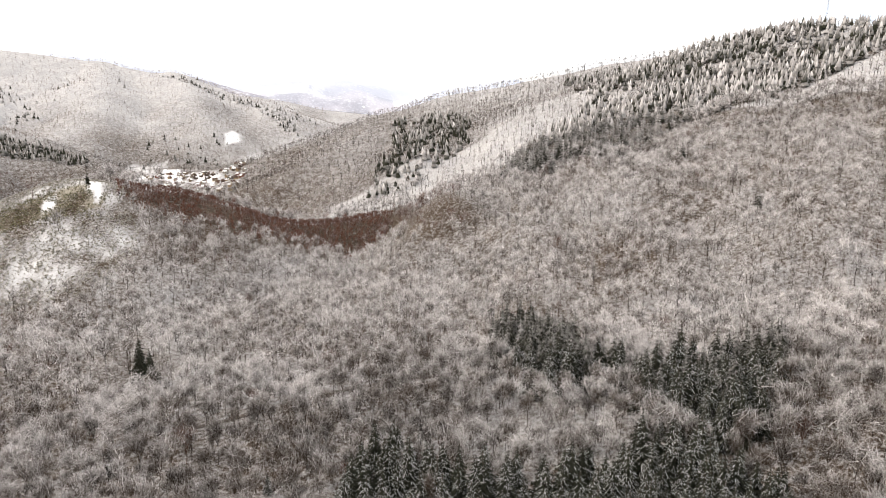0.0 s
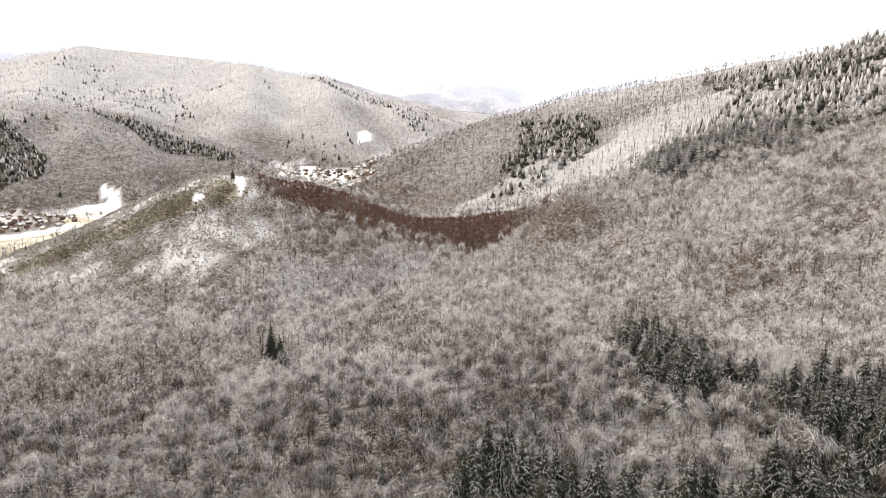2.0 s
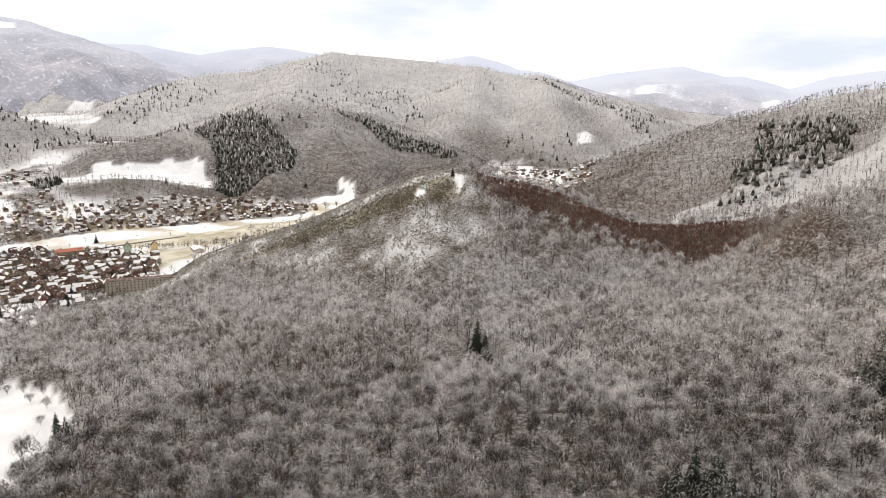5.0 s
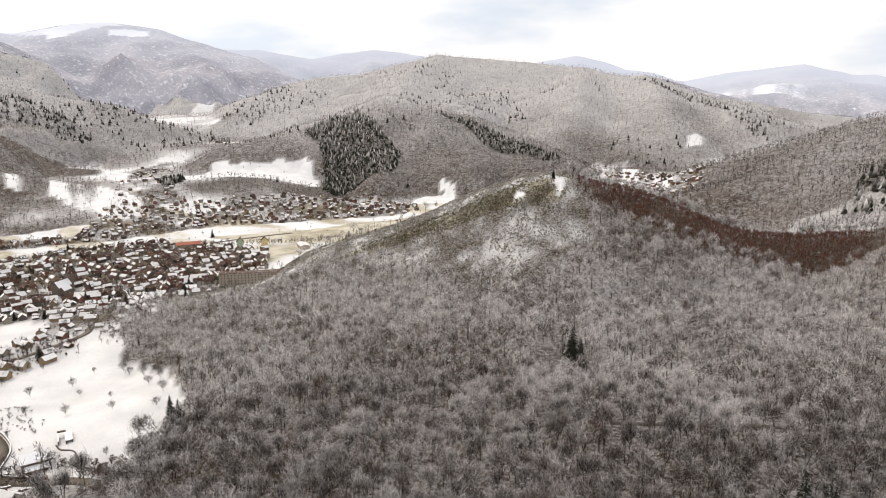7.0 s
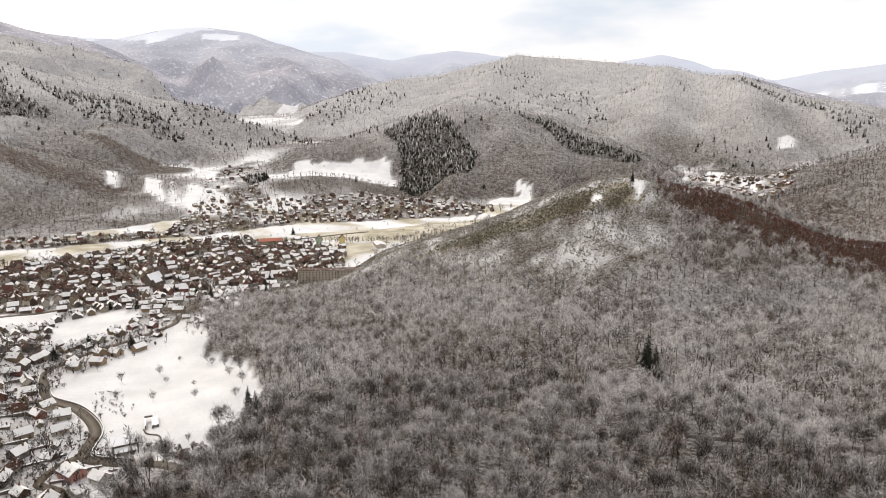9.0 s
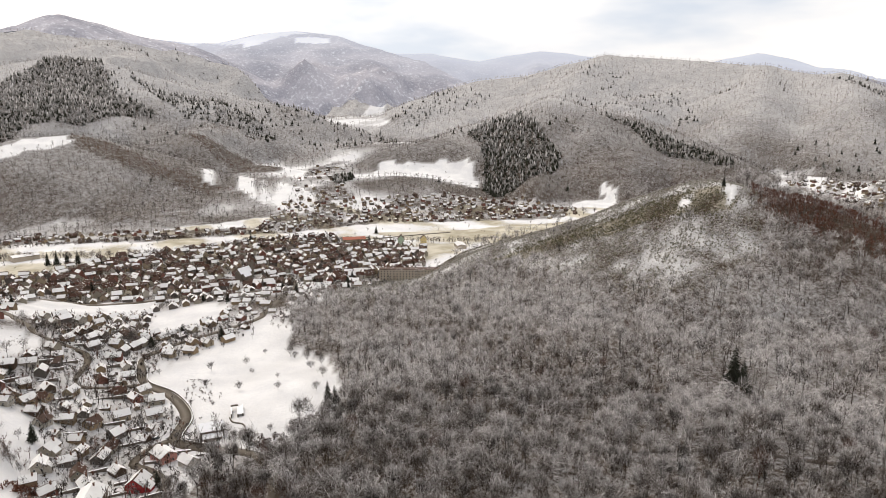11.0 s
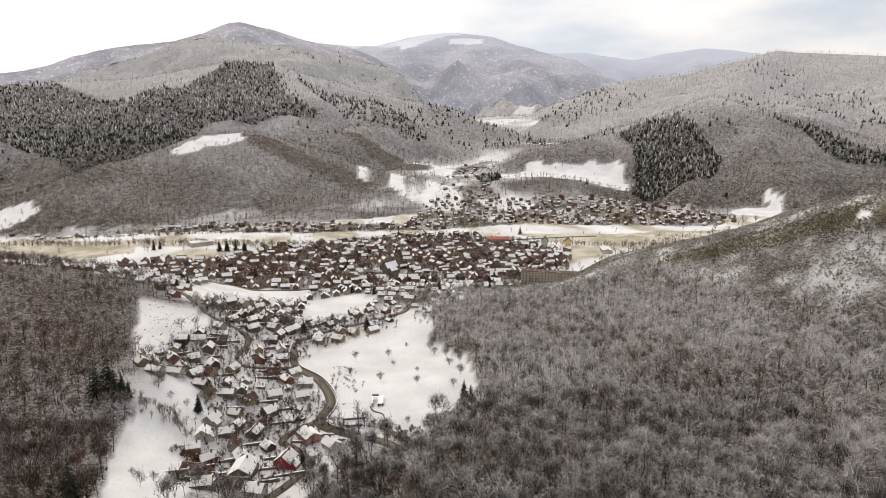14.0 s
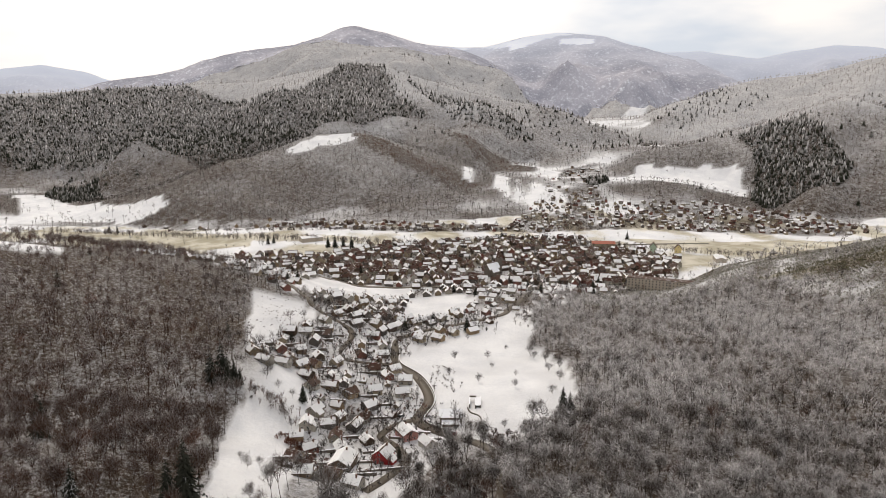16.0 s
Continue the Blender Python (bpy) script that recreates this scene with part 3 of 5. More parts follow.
def grid_mesh(name, azimuths, rings, mat, closed):
    az = np.radians(azimuths)
    A, R = np.meshgrid(az, rings, indexing="ij")
    x, y = -R * np.sin(A), R * np.cos(A)
    z, low = land(x, y)
    na, nr = A.shape
    i = np.arange(na if closed else na - 1)
    j = np.arange(nr - 1)
    I, J = np.meshgrid(i, j, indexing="ij")
    I2 = (I + 1) % na
    quads = np.stack([I * nr + J, I * nr + J + 1, I2 * nr + J + 1, I2 * nr + J], -1).reshape(-1, 4)
    me = raw_mesh(name, np.stack([x, y, z], -1).reshape(-1, 3), quads[:, ::-1])
    # cover's third channel: painted haze on the backdrop, far slopes on the ground
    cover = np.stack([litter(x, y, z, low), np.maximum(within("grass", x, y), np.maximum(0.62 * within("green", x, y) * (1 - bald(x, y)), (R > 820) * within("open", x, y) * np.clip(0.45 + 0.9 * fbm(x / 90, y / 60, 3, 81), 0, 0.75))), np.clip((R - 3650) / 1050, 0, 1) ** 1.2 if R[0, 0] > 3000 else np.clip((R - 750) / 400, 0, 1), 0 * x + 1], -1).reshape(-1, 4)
    tint(me, "cover", cover)
    me.materials.append(mat)
    me.shade_smooth()
    return new(name, me)


def raw_mesh(name, verts, faces):
    """A mesh from arrays of places and of faces with 3 or 4 corners each."""
    me = bpy.data.meshes.new(name)
    k = faces.shape[1]
    me.vertices.add(len(verts))
    me.vertices.foreach_set("co", np.ascontiguousarray(verts, np.float32).ravel())
    me.loops.add(faces.size)
    me.loops.foreach_set("vertex_index", np.ascontiguousarray(faces, np.int32).ravel())
    me.polygons.add(len(faces))
    me.polygons.foreach_set("loop_start", np.arange(0, faces.size, k, dtype=np.int32))
    me.update(calc_edges=True)
    return me


def tint(me, name, rgba):
    a = me.attributes.new(name, "FLOAT_COLOR", "POINT")
    a.data.foreach_set("color", np.ascontiguousarray(rgba, np.float32).ravel())


VIEW = np.concatenate([np.arange(-180, -42, 2.0), np.arange(-42, 112, 0.44), np.arange(112, 180, 2.0)])
ground = grid_mesh("ground", VIEW, np.concatenate([[1.0], np.geomspace(40, 780, 105), np.geomspace(790, 3320, 165)]), M_GROUND, True)
tagged(ground, "snow-covered valley floor and wooded hillsides", "ground", kind="structure")
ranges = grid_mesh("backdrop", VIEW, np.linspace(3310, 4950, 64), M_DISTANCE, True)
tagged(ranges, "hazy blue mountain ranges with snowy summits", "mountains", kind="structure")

# ---- woods ----
rng = np.random.default_rng(7)


def slivers(base, tip, width, rnd, flat=0.0):
    """Thin triangles from base to tip, turned any way about their length, or lying the flatter the larger flat is."""
    n = len(base)
    d = tip - base
    side = np.cross(d, rnd.normal(size=(n, 3)) + np.array([0, 0, flat]))
    side *= (np.asarray(width).reshape(-1, 1) / 2) / (np.linalg.norm(side, axis=1, keepdims=True) + 1e-9)
    v = np.stack([base - side, base + side, tip], 1).reshape(-1, 3)
    return v, np.arange(3 * n).reshape(-1, 3)


def spike(base, tip, radius, sides=3):
    """A tapered limb."""
    d = (tip - base) / np.linalg.norm(tip - base)
    u = np.cross(d, (0.3, 0.9, 0.1))
    u /= np.linalg.norm(u)
    w = np.cross(d, u)
    a = np.arange(sides) * 2 * np.pi / sides
    ring = np.cos(a)[:, None] * u + np.sin(a)[:, None] * w
    v = np.concatenate([base + ring * radius, tip + ring * radius * 0.35])
    f = []
    for k in range(sides):
        j = (k + 1) % sides
        f += [(k, j, sides + j), (k, sides + j, sides + k)]
    return v, np.array(f)


def join(pieces):
    vs, fs, o = [], [], 0
    for v, f in pieces:
        vs.append(v)
        fs.append(f + o)
        o += len(v)
    return np.concatenate(vs), np.concatenate(fs)


def bare_tree(seed, limbs, branches, twigs, fat, slim=1.0, low=0.0):
    """A leafless broadleaf tree one unit high, as trunk and crown: limbs, branches and fans of twigs in rounded clumps."""
    rnd = np.random.default_rng(seed)
    fork = rnd.uniform(0.38, 0.52) - low
    lean = rnd.normal(0, 0.03, 2)
    top = np.array([lean[0], lean[1], fork])
    trunk = spike(np.zeros(3), top, 0.012 * fat**0.5)
    mid = np.array([lean[0], lean[1], 0.69 - 0.55 * low])
    rad = np.array([1, 1, 0]) * rnd.uniform(0.23, 0.31) * slim + np.array([0, 0, rnd.uniform(0.27, 0.32) + 0.45 * low])
    out, tips, heart = [], [], []
    for k in range(limbs):
        a = 2 * np.pi * k / limbs + rnd.uniform(-0.4, 0.4)
        up = rnd.uniform(-0.25, 0.9) if k else 1.4
        d = np.array([math.cos(a) * math.cos(up), math.sin(a) * math.cos(up), math.sin(up)])
        base, tip = top * rnd.uniform(0.8, 1.0), mid + d * rad * rnd.uniform(0.5, 0.66)
        out.append(spike(base, tip, 0.006 * fat**0.5) if limbs > 4 else slivers(base[None], tip[None], [0.012 * fat], rnd))
        tips.append((base, tip))
        heart.append(mid + d * rad * rnd.uniform(0.42, 0.6))
    heart = np.array(heart)
    pick = rnd.integers(len(tips), size=branches)
    s = np.array([tips[k][0] + (tips[k][1] - tips[k][0]) * rnd.uniform(0.3, 1.0) for k in pick])
    d = (s - mid) / rad + rnd.normal(0, 0.4, (branches, 3)) + np.array([0, 0, 0.1])
    d /= np.linalg.norm(d, axis=1, keepdims=True)
    out.append(slivers(s, mid + d * rad * rnd.uniform(0.6, 0.85, (branches, 1)), np.full(branches, 0.008 * fat), rnd))
    c = heart[rnd.integers(limbs, size=twigs)]
    away = (c - mid) / rad
    d = rnd.normal(0, 0.55, (twigs, 3)) + away * 0.75 + np.array([0, 0, 0.55])
    d /= np.linalg.norm(d, axis=1, keepdims=True)
    size = rad * (0.60 if limbs > 4 else 0.62 if limbs > 1 else 0.95)
    c = c + rnd.normal(0, 0.38, (twigs, 3)) * size
    s2 = c - d * size * rnd.uniform(0.25, 0.5, (twigs, 1))
    e2 = c + (d + rnd.normal(0, 0.12, (twigs, 3))) * size * rnd.uniform(0.6, 0.95, (twigs, 1))
    out.append(slivers(s2, e2, rnd.uniform(0.007, 0.013, twigs) * fat, rnd))
    return trunk, join(out)


def fir_bough(c, s, L, z0, droop, rnd, sprays):
    """A drooping bough: a narrow spine and pairs of hanging sprays."""
    at = np.linspace(0.35, 0.85, sprays)
    spine = np.array([(c * L * k, s * L * k, z0 + L * 0.1 - droop * k**1.6) for k in (0.05, 1.0)])
    base, tip, wide = [spine[0]], [spine[1]], [L * 0.16]
    for k in at:
        for side in (-1, 1):
            b = np.array((c * L * k, s * L * k, z0 + L * 0.1 - droop * k**1.6))
            reach = L * 0.42 * (1.15 - k) * rnd.uniform(0.8, 1.25)
            base.append(b)
            tip.append(b + np.array((c * reach * 0.7 - side * s * reach, s * reach * 0.7 + side * c * reach, -reach * rnd.uniform(0.45, 0.9))))
            wide.append(L * 0.15)
    return np.array(base), np.array(tip), np.array(wide)


def fir_parts(seed, whorls, arms, sprays=2, snow=0.0, width=0.24, full=1.0):
    """Boughs and snow of a spruce one unit high."""
    rnd = np.random.default_rng(seed)
    b, t, w, sb, st, sw = [], [], [], [], [], []
    for k in range(whorls):
        u = (k + 0.5) / whorls
        h, reach = 0.10 + 0.88 * u, width * (1 - u) ** 0.75 + 0.012
        n = max(4, round(arms * (1 - 0.45 * u)))
        for q in range(n):
            a = 2 * np.pi * (q + 0.5 * (k % 2)) / n + rnd.uniform(-0.3, 0.3)
            L = reach * rnd.uniform(0.7, 1.2)
            z0 = h + rnd.uniform(-0.014, 0.014)
            droop = L * rnd.uniform(0.35, 0.75)
            x = fir_bough(math.cos(a), math.sin(a), L, z0, droop, rnd, sprays)
            b.append(x[0]), t.append(x[1]), w.append(x[2] * full)
            if rnd.uniform() < snow:
                m = rnd.uniform(size=len(x[0])) < 0.62
                m[0] = True
                f0, f1 = rnd.uniform(0.15, 0.45), rnd.uniform(0.75, 1.0)
                d = x[1][m] - x[0][m]
                lift = np.array([0, 0, 0.007])
                sb.append(x[0][m] + d * f0 + lift), st.append(x[0][m] + d * f1 + lift), sw.append(x[2][m] * 0.58)
    crown = slivers(np.concatenate(b), np.concatenate(t), np.concatenate(w), rnd, 1.2)
    white = slivers(np.concatenate(sb), np.concatenate(st), np.concatenate(sw), rnd, 4.0) if sb else None
    return crown, white


def fir_tree(seed, whorls, arms):
    """A spruce one unit high: drooping boughs in whorls round a trunk."""
    return join([spike(np.zeros(3), np.array([0, 0, 0.97]), 0.014), fir_parts(seed, whorls, arms, 1, 0.0, 0.27, 1.7)[0]])


def cone_fir(seed, tiers, sides):
    """A far spruce: ragged cones one above the other."""
    rnd = np.random.default_rng(seed)
    out = []
    for k in range(tiers):
        z0, z1 = 0.06 + 0.72 * k / tiers, min(1.0, 0.06 + 0.72 * k / tiers + 0.55)
        r = 0.26 * (1 - 0.75 * k / tiers)
        a = np.arange(sides) * 2 * np.pi / sides + rnd.uniform(0, 1)
        q = r * rnd.uniform(0.7, 1.25, sides)
        v = np.concatenate([np.stack([np.cos(a) * q, np.sin(a) * q, z0 + rnd.uniform(-0.04, 0.04, sides)], -1), [(0, 0, z1)]])
        out.append((v, np.array([(i, (i + 1) % sides, sides) for i in range(sides)])))
    return join(out)


def plant(name, kinds, place, height, tree_attr, mat, label, category, round_crown=True):
    """One mesh of many trees: kinds of unit trees, places, heights and the colours that go with them."""
    verts, faces, cols, o = [], [], [], 0
    pick = rng.integers(len(kinds), size=len(place))
    turn = rng.uniform(0, 2 * np.pi, len(place))
    wide = rng.uniform(0.85, 1.2, len(place))
    for k, (v, f) in enumerate(kinds):
        m = pick == k
        if not m.any():
            continue
        c, s = np.cos(turn[m])[:, None], np.sin(turn[m])[:, None]
        h = height[m][:, None]
        x = (v[None, :, 0] * c - v[None, :, 1] * s) * h * wide[m][:, None] + place[m, 0:1]
        y = (v[None, :, 0] * s + v[None, :, 1] * c) * h * wide[m][:, None] + place[m, 1:2]
        z = v[None, :, 2] * h + place[m, 2:3]
        n = m.sum()
        verts.append(np.stack([x, y, z], -1).reshape(-1, 3))
        faces.append((f[None] + (np.arange(n) * len(v))[:, None, None]).reshape(-1, 3) + o)
        tone = np.repeat(tree_attr[m], len(v), 0)
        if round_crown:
            # frost and painted dome shading in one: paler up and outward, dark inside
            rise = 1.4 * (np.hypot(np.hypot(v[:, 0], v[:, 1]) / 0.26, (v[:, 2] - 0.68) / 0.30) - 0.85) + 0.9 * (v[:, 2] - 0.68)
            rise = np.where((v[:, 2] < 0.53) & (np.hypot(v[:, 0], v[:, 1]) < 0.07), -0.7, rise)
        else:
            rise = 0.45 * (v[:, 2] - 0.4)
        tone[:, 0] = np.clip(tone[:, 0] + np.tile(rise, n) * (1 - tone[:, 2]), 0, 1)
        cols.append(tone)
        o += n * len(v)
    if not verts:
        return None
    me = raw_mesh(name, np.concatenate(verts), np.concatenate(faces))
    tint(me, "tree", np.concatenate(cols))
    me.materials.append(mat)
    return tagged(new(name, me), label, category, kind="stuff")


TREE_CLOSE = [join(bare_tree(500 + s, 7, 22, 400, 0.55, (1.0, 0.78, 1.1, 1.3)[s % 4])) for s in range(10)]
TREE_NEAR = [join(bare_tree(s, 6, 14, 300, 0.78, (1.0, 0.78, 1.1, 1.3)[s % 4])) for s in range(12)]
TREE_MIDDLE = [join(bare_tree(40 + s, 4, 5, 80, 1.5, (1.0, 0.8, 1.15, 1.3)[s % 4])) for s in range(12)]
TREE_FAR = [join(bare_tree(80 + s, 2, 1, 14, 4.2, 1.25)) for s in range(8)]
TREE_TINY = [join(bare_tree(120 + s, 1, 1, 8, 6.0, 1.3)) for s in range(6)]
BUSH = [(v * np.array([1.7, 1.7, 1.0]) - np.array([0, 0, 0.35]), f) for v, f in (bare_tree(160 + s, 2, 2, 20, 8.0)[1] for s in range(5))]
FIR_NEAR = [fir_tree(s, 13, 9) for s in range(5)]
FIR_MIDDLE = [fir_tree(20 + s, 9, 7) for s in range(5)]
FIR_FAR = [cone_fir(40 + s, 3, 6) for s in range(6)]
FIR_TINY = [cone_fir(60 + s, 2, 5) for s in range(6)]


def scatter(r0, r1, spacing, power):
    """Places between two distances, spacing metres apart at r0 and thinner with distance."""
    a0, a1 = radians(-40), radians(109)
    out, r = [], r0
    while r < r1:
        step = spacing * (r / r0) ** power
        n = int((a1 - a0) * r / step)
        a = a0 + (a1 - a0) * (np.arange(n) + rng.uniform(0, 1, n)) / n
        rr = r + rng.uniform(-0.6, 0.6, n) * step
        out.append(np.stack([-rr * np.sin(a), rr * np.cos(a)], -1))
        r += step
    return np.concatenate(out)


# gaps in the woods: round two lone spruces and along a track, east, north, radius
FOREST_GAPS = np.array([(-170, 357, 9), (-146, 266, 5), (-216, 246, 3), (-196, 258, 3), (-171, 272, 3), (-155, 287, 3), (-139, 301, 3), (-124, 307, 3), (-109, 314, 3), (-95, 320, 3), (-81, 327, 3), (-69, 333, 3), (-57, 339, 3), (-40, 346, 3)], float)


def grow(r0, r1, spacing, power, bare_kinds, fir_kinds, size, singles=0.0, twig=M_TWIG):
    """Woods between two distances. Firs nearer than singles metres are left to stand as trees of their own; returns their places."""
    p = scatter(r0, r1, spacing, power)
    x, y = p[:, 0], p[:, 1]
    z, low = land(x, y)
    keep = rng.uniform(0, 1, len(p)) < woods(x, y, z, low) * (0.97 - 0.95 * within("red", x, y) * (np.hypot(x, y) < 900))
    keep &= np.min(np.hypot(x[:, None] - FOREST_GAPS[None, :, 0], y[:, None] - FOREST_GAPS[None, :, 1]) - FOREST_GAPS[None, :, 2], 1) > 0
    x, y, z = x[keep], y[keep], z[keep]
    n = len(x)
    far = np.clip((np.hypot(x, y) - 1900) / 500, 0, 1)
    stray = 0.0006 + far * np.clip(1.4 * fbm(x / 260, y / 260, 3, 91) - 0.16, 0, 0.4)
    fir = rng.uniform(0, 1, n) < np.maximum(within("fir", x, y), stray)
    left = np.clip((40 - y) / 60, 0, 1) * (np.hypot(x, y) < 900)
    red = np.maximum(within("red", x, y), 0.28 * left) * rng.uniform(0.7, 1.0, n) + (rng.uniform(0, 1, n) < 0.025) * 0.35
    lump = 0.62 * fbm(x / 24, y / 24, 2, 67) + rng.normal(0, 0.17, n) * (1 - 0.35 * (r0 > 800))
    frost = np.clip(rime_haze(x, y, z) + lump - 0.85 * red, -0.25, 0.95)
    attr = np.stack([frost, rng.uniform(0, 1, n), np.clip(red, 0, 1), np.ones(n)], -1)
    attr[fir, 2] = 0
    place = np.column_stack([x, y, z - 0.3])
    h = size * rng.uniform(0.65, 1.2, n) * (1 - 0.35 * np.clip(red, 0, 1)) * (1 - 0.3 * left * (x < -480))
    alone = fir & (np.hypot(x, y) < singles)
    stuff_fir = fir & ~alone
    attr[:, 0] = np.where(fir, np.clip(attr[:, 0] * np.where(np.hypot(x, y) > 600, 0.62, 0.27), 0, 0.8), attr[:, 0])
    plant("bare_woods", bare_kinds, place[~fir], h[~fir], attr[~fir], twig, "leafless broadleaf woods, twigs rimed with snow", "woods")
    if stuff_fir.any():
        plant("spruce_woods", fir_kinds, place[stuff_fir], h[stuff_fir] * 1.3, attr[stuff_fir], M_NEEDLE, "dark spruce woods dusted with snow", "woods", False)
    return np.column_stack([place[alone], h[alone] * 1.3])


lone_firs = grow(150, 245, 8.2, 0.0, TREE_CLOSE, FIR_NEAR, 20, 300)
lone_firs = np.concatenate([lone_firs, grow(245, 360, 8.2, 0.0, TREE_NEAR, FIR_NEAR, 20, 300)])
lone_firs = np.concatenate([lone_firs, grow(360, 850, 8.2, 0.25, TREE_MIDDLE, FIR_MIDDLE, 18.5, 300)])
grow(850, 2000, 8.9, 0.5, TREE_FAR, FIR_FAR, 12.5)
grow(2000, 3330, 13.4, 0.9, TREE_TINY, FIR_TINY, 11.5, 0.0, M_FAR_WOOD)


def far_stands():
    """Close spruce stands on the far slopes."""
    p = scatter(880, 2900, 7.6, 0.45)
    p = p[rng.uniform(0, 1, len(p)) < within("fir", p[:, 0], p[:, 1]) * 0.9]
    n = len(p)
    z, low = land(p[:, 0], p[:, 1])
    attr = np.stack([np.clip(rime_haze(p[:, 0], p[:, 1], z) * 0.6 + rng.normal(0.04, 0.2, n), -0.2, 0.8), rng.uniform(0, 1, n), 0 * z, 0 * z + 1], -1)
    plant("spruce_woods", FIR_TINY, np.column_stack([p, z - 0.3]), rng.uniform(10, 17, n), attr, M_NEEDLE, "dark spruce woods dusted with snow", "woods", False)


far_stands()


def dense_firs():
    """The close stands of spruce near the eye."""
    p = rng.uniform((-60, 190), (240, 440), (9000, 2))
    p = p[within("fir", p[:, 0], p[:, 1]) > 0.5]
    cell, kept = set(), []
    for x, y in p:
        k = (int(x // 6.6), int(y // 6.6))
        if k not in cell:
            cell.add(k)
            kept.append((x, y))
    p = np.array(kept)
    z = land(p[:, 0], p[:, 1])[0]
    return np.column_stack([p, z, rng.uniform(18, 30, len(p))])


lone_firs = np.concatenate([lone_firs[within("fir", lone_firs[:, 0], lone_firs[:, 1]) < 0.5], dense_firs()])
lone_firs = lone_firs[np.argsort(np.hypot(lone_firs[:, 0], lone_firs[:, 1]))]
rest = lone_firs[285:]
plant("spruce_woods", FIR_NEAR, rest[:, :3], rest[:, 3], np.column_stack([rng.uniform(-0.1, 0.25, len(rest)), rng.uniform(0, 1, len(rest)), 0 * rest[:, 0], 0 * rest[:, 0] + 1]), M_NEEDLE, "dark spruce woods dusted with snow", "woods", False)
lone_firs = lone_firs[:285]


def red_belt():
    """The close red-brown thicket along the near ridge."""
    p = rng.uniform((-340, 590), (-60, 800), (9000, 2))
    p = p[rng.uniform(0, 1, len(p)) < within("red", p[:, 0], p[:, 1]) ** 1.5 * (0.85 + 0.9 * fbm(p[:, 0] / 25, p[:, 1] / 25, 3, 97))][:2600]
    z = land(p[:, 0], p[:, 1])[0]
    n = len(p)
    attr = np.stack([rng.uniform(0, 0.35, n), rng.uniform(0, 1, n), rng.uniform(0.45, 1.0, n), np.ones(n)], -1)
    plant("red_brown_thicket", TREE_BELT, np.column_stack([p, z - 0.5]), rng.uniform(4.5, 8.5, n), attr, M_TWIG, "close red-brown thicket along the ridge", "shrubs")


TREE_BELT = [join(bare_tree(240 + s, 2, 3, 26, 4.4)) for s in range(6)]
red_belt()


def scrub():
    """Low evergreen scrub on the top of the near hill."""
    p = rng.uniform((-655, 350), (-230, 665), (46000, 2))
    w = within("shrub", p[:, 0], p[:, 1]) * (1 - within("snow", p[:, 0], p[:, 1]))
    p = p[rng.uniform(0, 1, len(p)) < w * (0.60 + 0.25 * within("green", p[:, 0], p[:, 1]) + 0.9 * fbm(p[:, 0] / 13, p[:, 1] / 13, 3, 3))]
    z, low = land(p[:, 0], p[:, 1])
    g = within("green", p[:, 0], p[:, 1])
    attr = np.stack([np.clip(0.42 - 0.38 * g + rng.normal(0, 0.15, len(p)), 0, 1), rng.uniform(0, 1, len(p)), 0 * z, 0 * z + 1], -1)
    plant("hilltop_scrub", BUSH, np.column_stack([p, z - 0.2]), rng.uniform(1.5, 3.4, len(p)), attr, M_SHRUB, "low green scrub half buried in snow", "shrubs", False)


GARDEN = [join(bare_tree(200 + s, 3, 4, 20, 3.8, 1.35, 0.28)) for s in range(6)]


def gardens():
    """Leafless garden trees and hedges between the houses."""
    p = np.concatenate([rng.uniform((-1100, -100), (-280, 660), (11000, 2)), rng.uniform((-1700, -180), (-850, 1150), (9500, 2)), rng.uniform((-730, 1240), (-380, 1680), (900, 2)), rng.uniform((-600, 0), (-280, 250), (3000, 2))])
    t = 1.0 * within("town", p[:, 0], p[:, 1]) + 0.7 * within("suburb", p[:, 0], p[:, 1])
    t = (t + 0.05) * (1 - within("field", p[:, 0], p[:, 1]))
    p = p[rng.uniform(0, 1, len(p)) < t]
    z, low = land(p[:, 0], p[:, 1])
    n = len(p)
    attr = np.stack([rng.uniform(-0.2, 0.12, n), rng.uniform(0, 0.6, n), (rng.uniform(0, 1, n) < 0.1) * 0.6, np.ones(n)], -1)
    place, k = np.column_stack([p, z - 0.2]), rng.uniform(0, 1, n)
    plant("garden_trees", GARDEN, place[k < 0.45], rng.uniform(5, 10, n)[k < 0.45], attr[k < 0.45], M_TWIG, "bare garden and orchard trees between houses", "trees", False)
    plant("garden_hedges", BUSH, place[k >= 0.45], rng.uniform(2, 4.5, n)[k >= 0.45], attr[k >= 0.45], M_TWIG, "dark leafless hedges and garden bushes", "hedges", False)


scrub()
gardens()

# ---- houses ----
def link(name, verts, faces, mats, slots=None, parent=None, label=""):
    """One mesh object from lists of places and faces."""
    me = bpy.data.meshes.new(name)
    me.from_pydata([tuple(v) for v in verts], [], [tuple(f) for f in faces])
    for m in mats if isinstance(mats, (list, tuple)) else [mats]:
        me.materials.append(m)
    if slots is not None:
        me.polygons.foreach_set("material_index", slots)
    me.update()
    ob = new(name, me)
    if parent is not None:
        ob.parent = parent
    if label:
        ob["label"] = label
    return ob


def box(x0, x1, y0, y1, z0, z1):
    v = [(x, y, z) for z in (z0, z1) for y in (y0, y1) for x in (x0, x1)]
    return v, [(0, 2, 3, 1), (4, 5, 7, 6), (0, 1, 5, 4), (1, 3, 7, 5), (3, 2, 6, 7), (2, 0, 4, 6)]


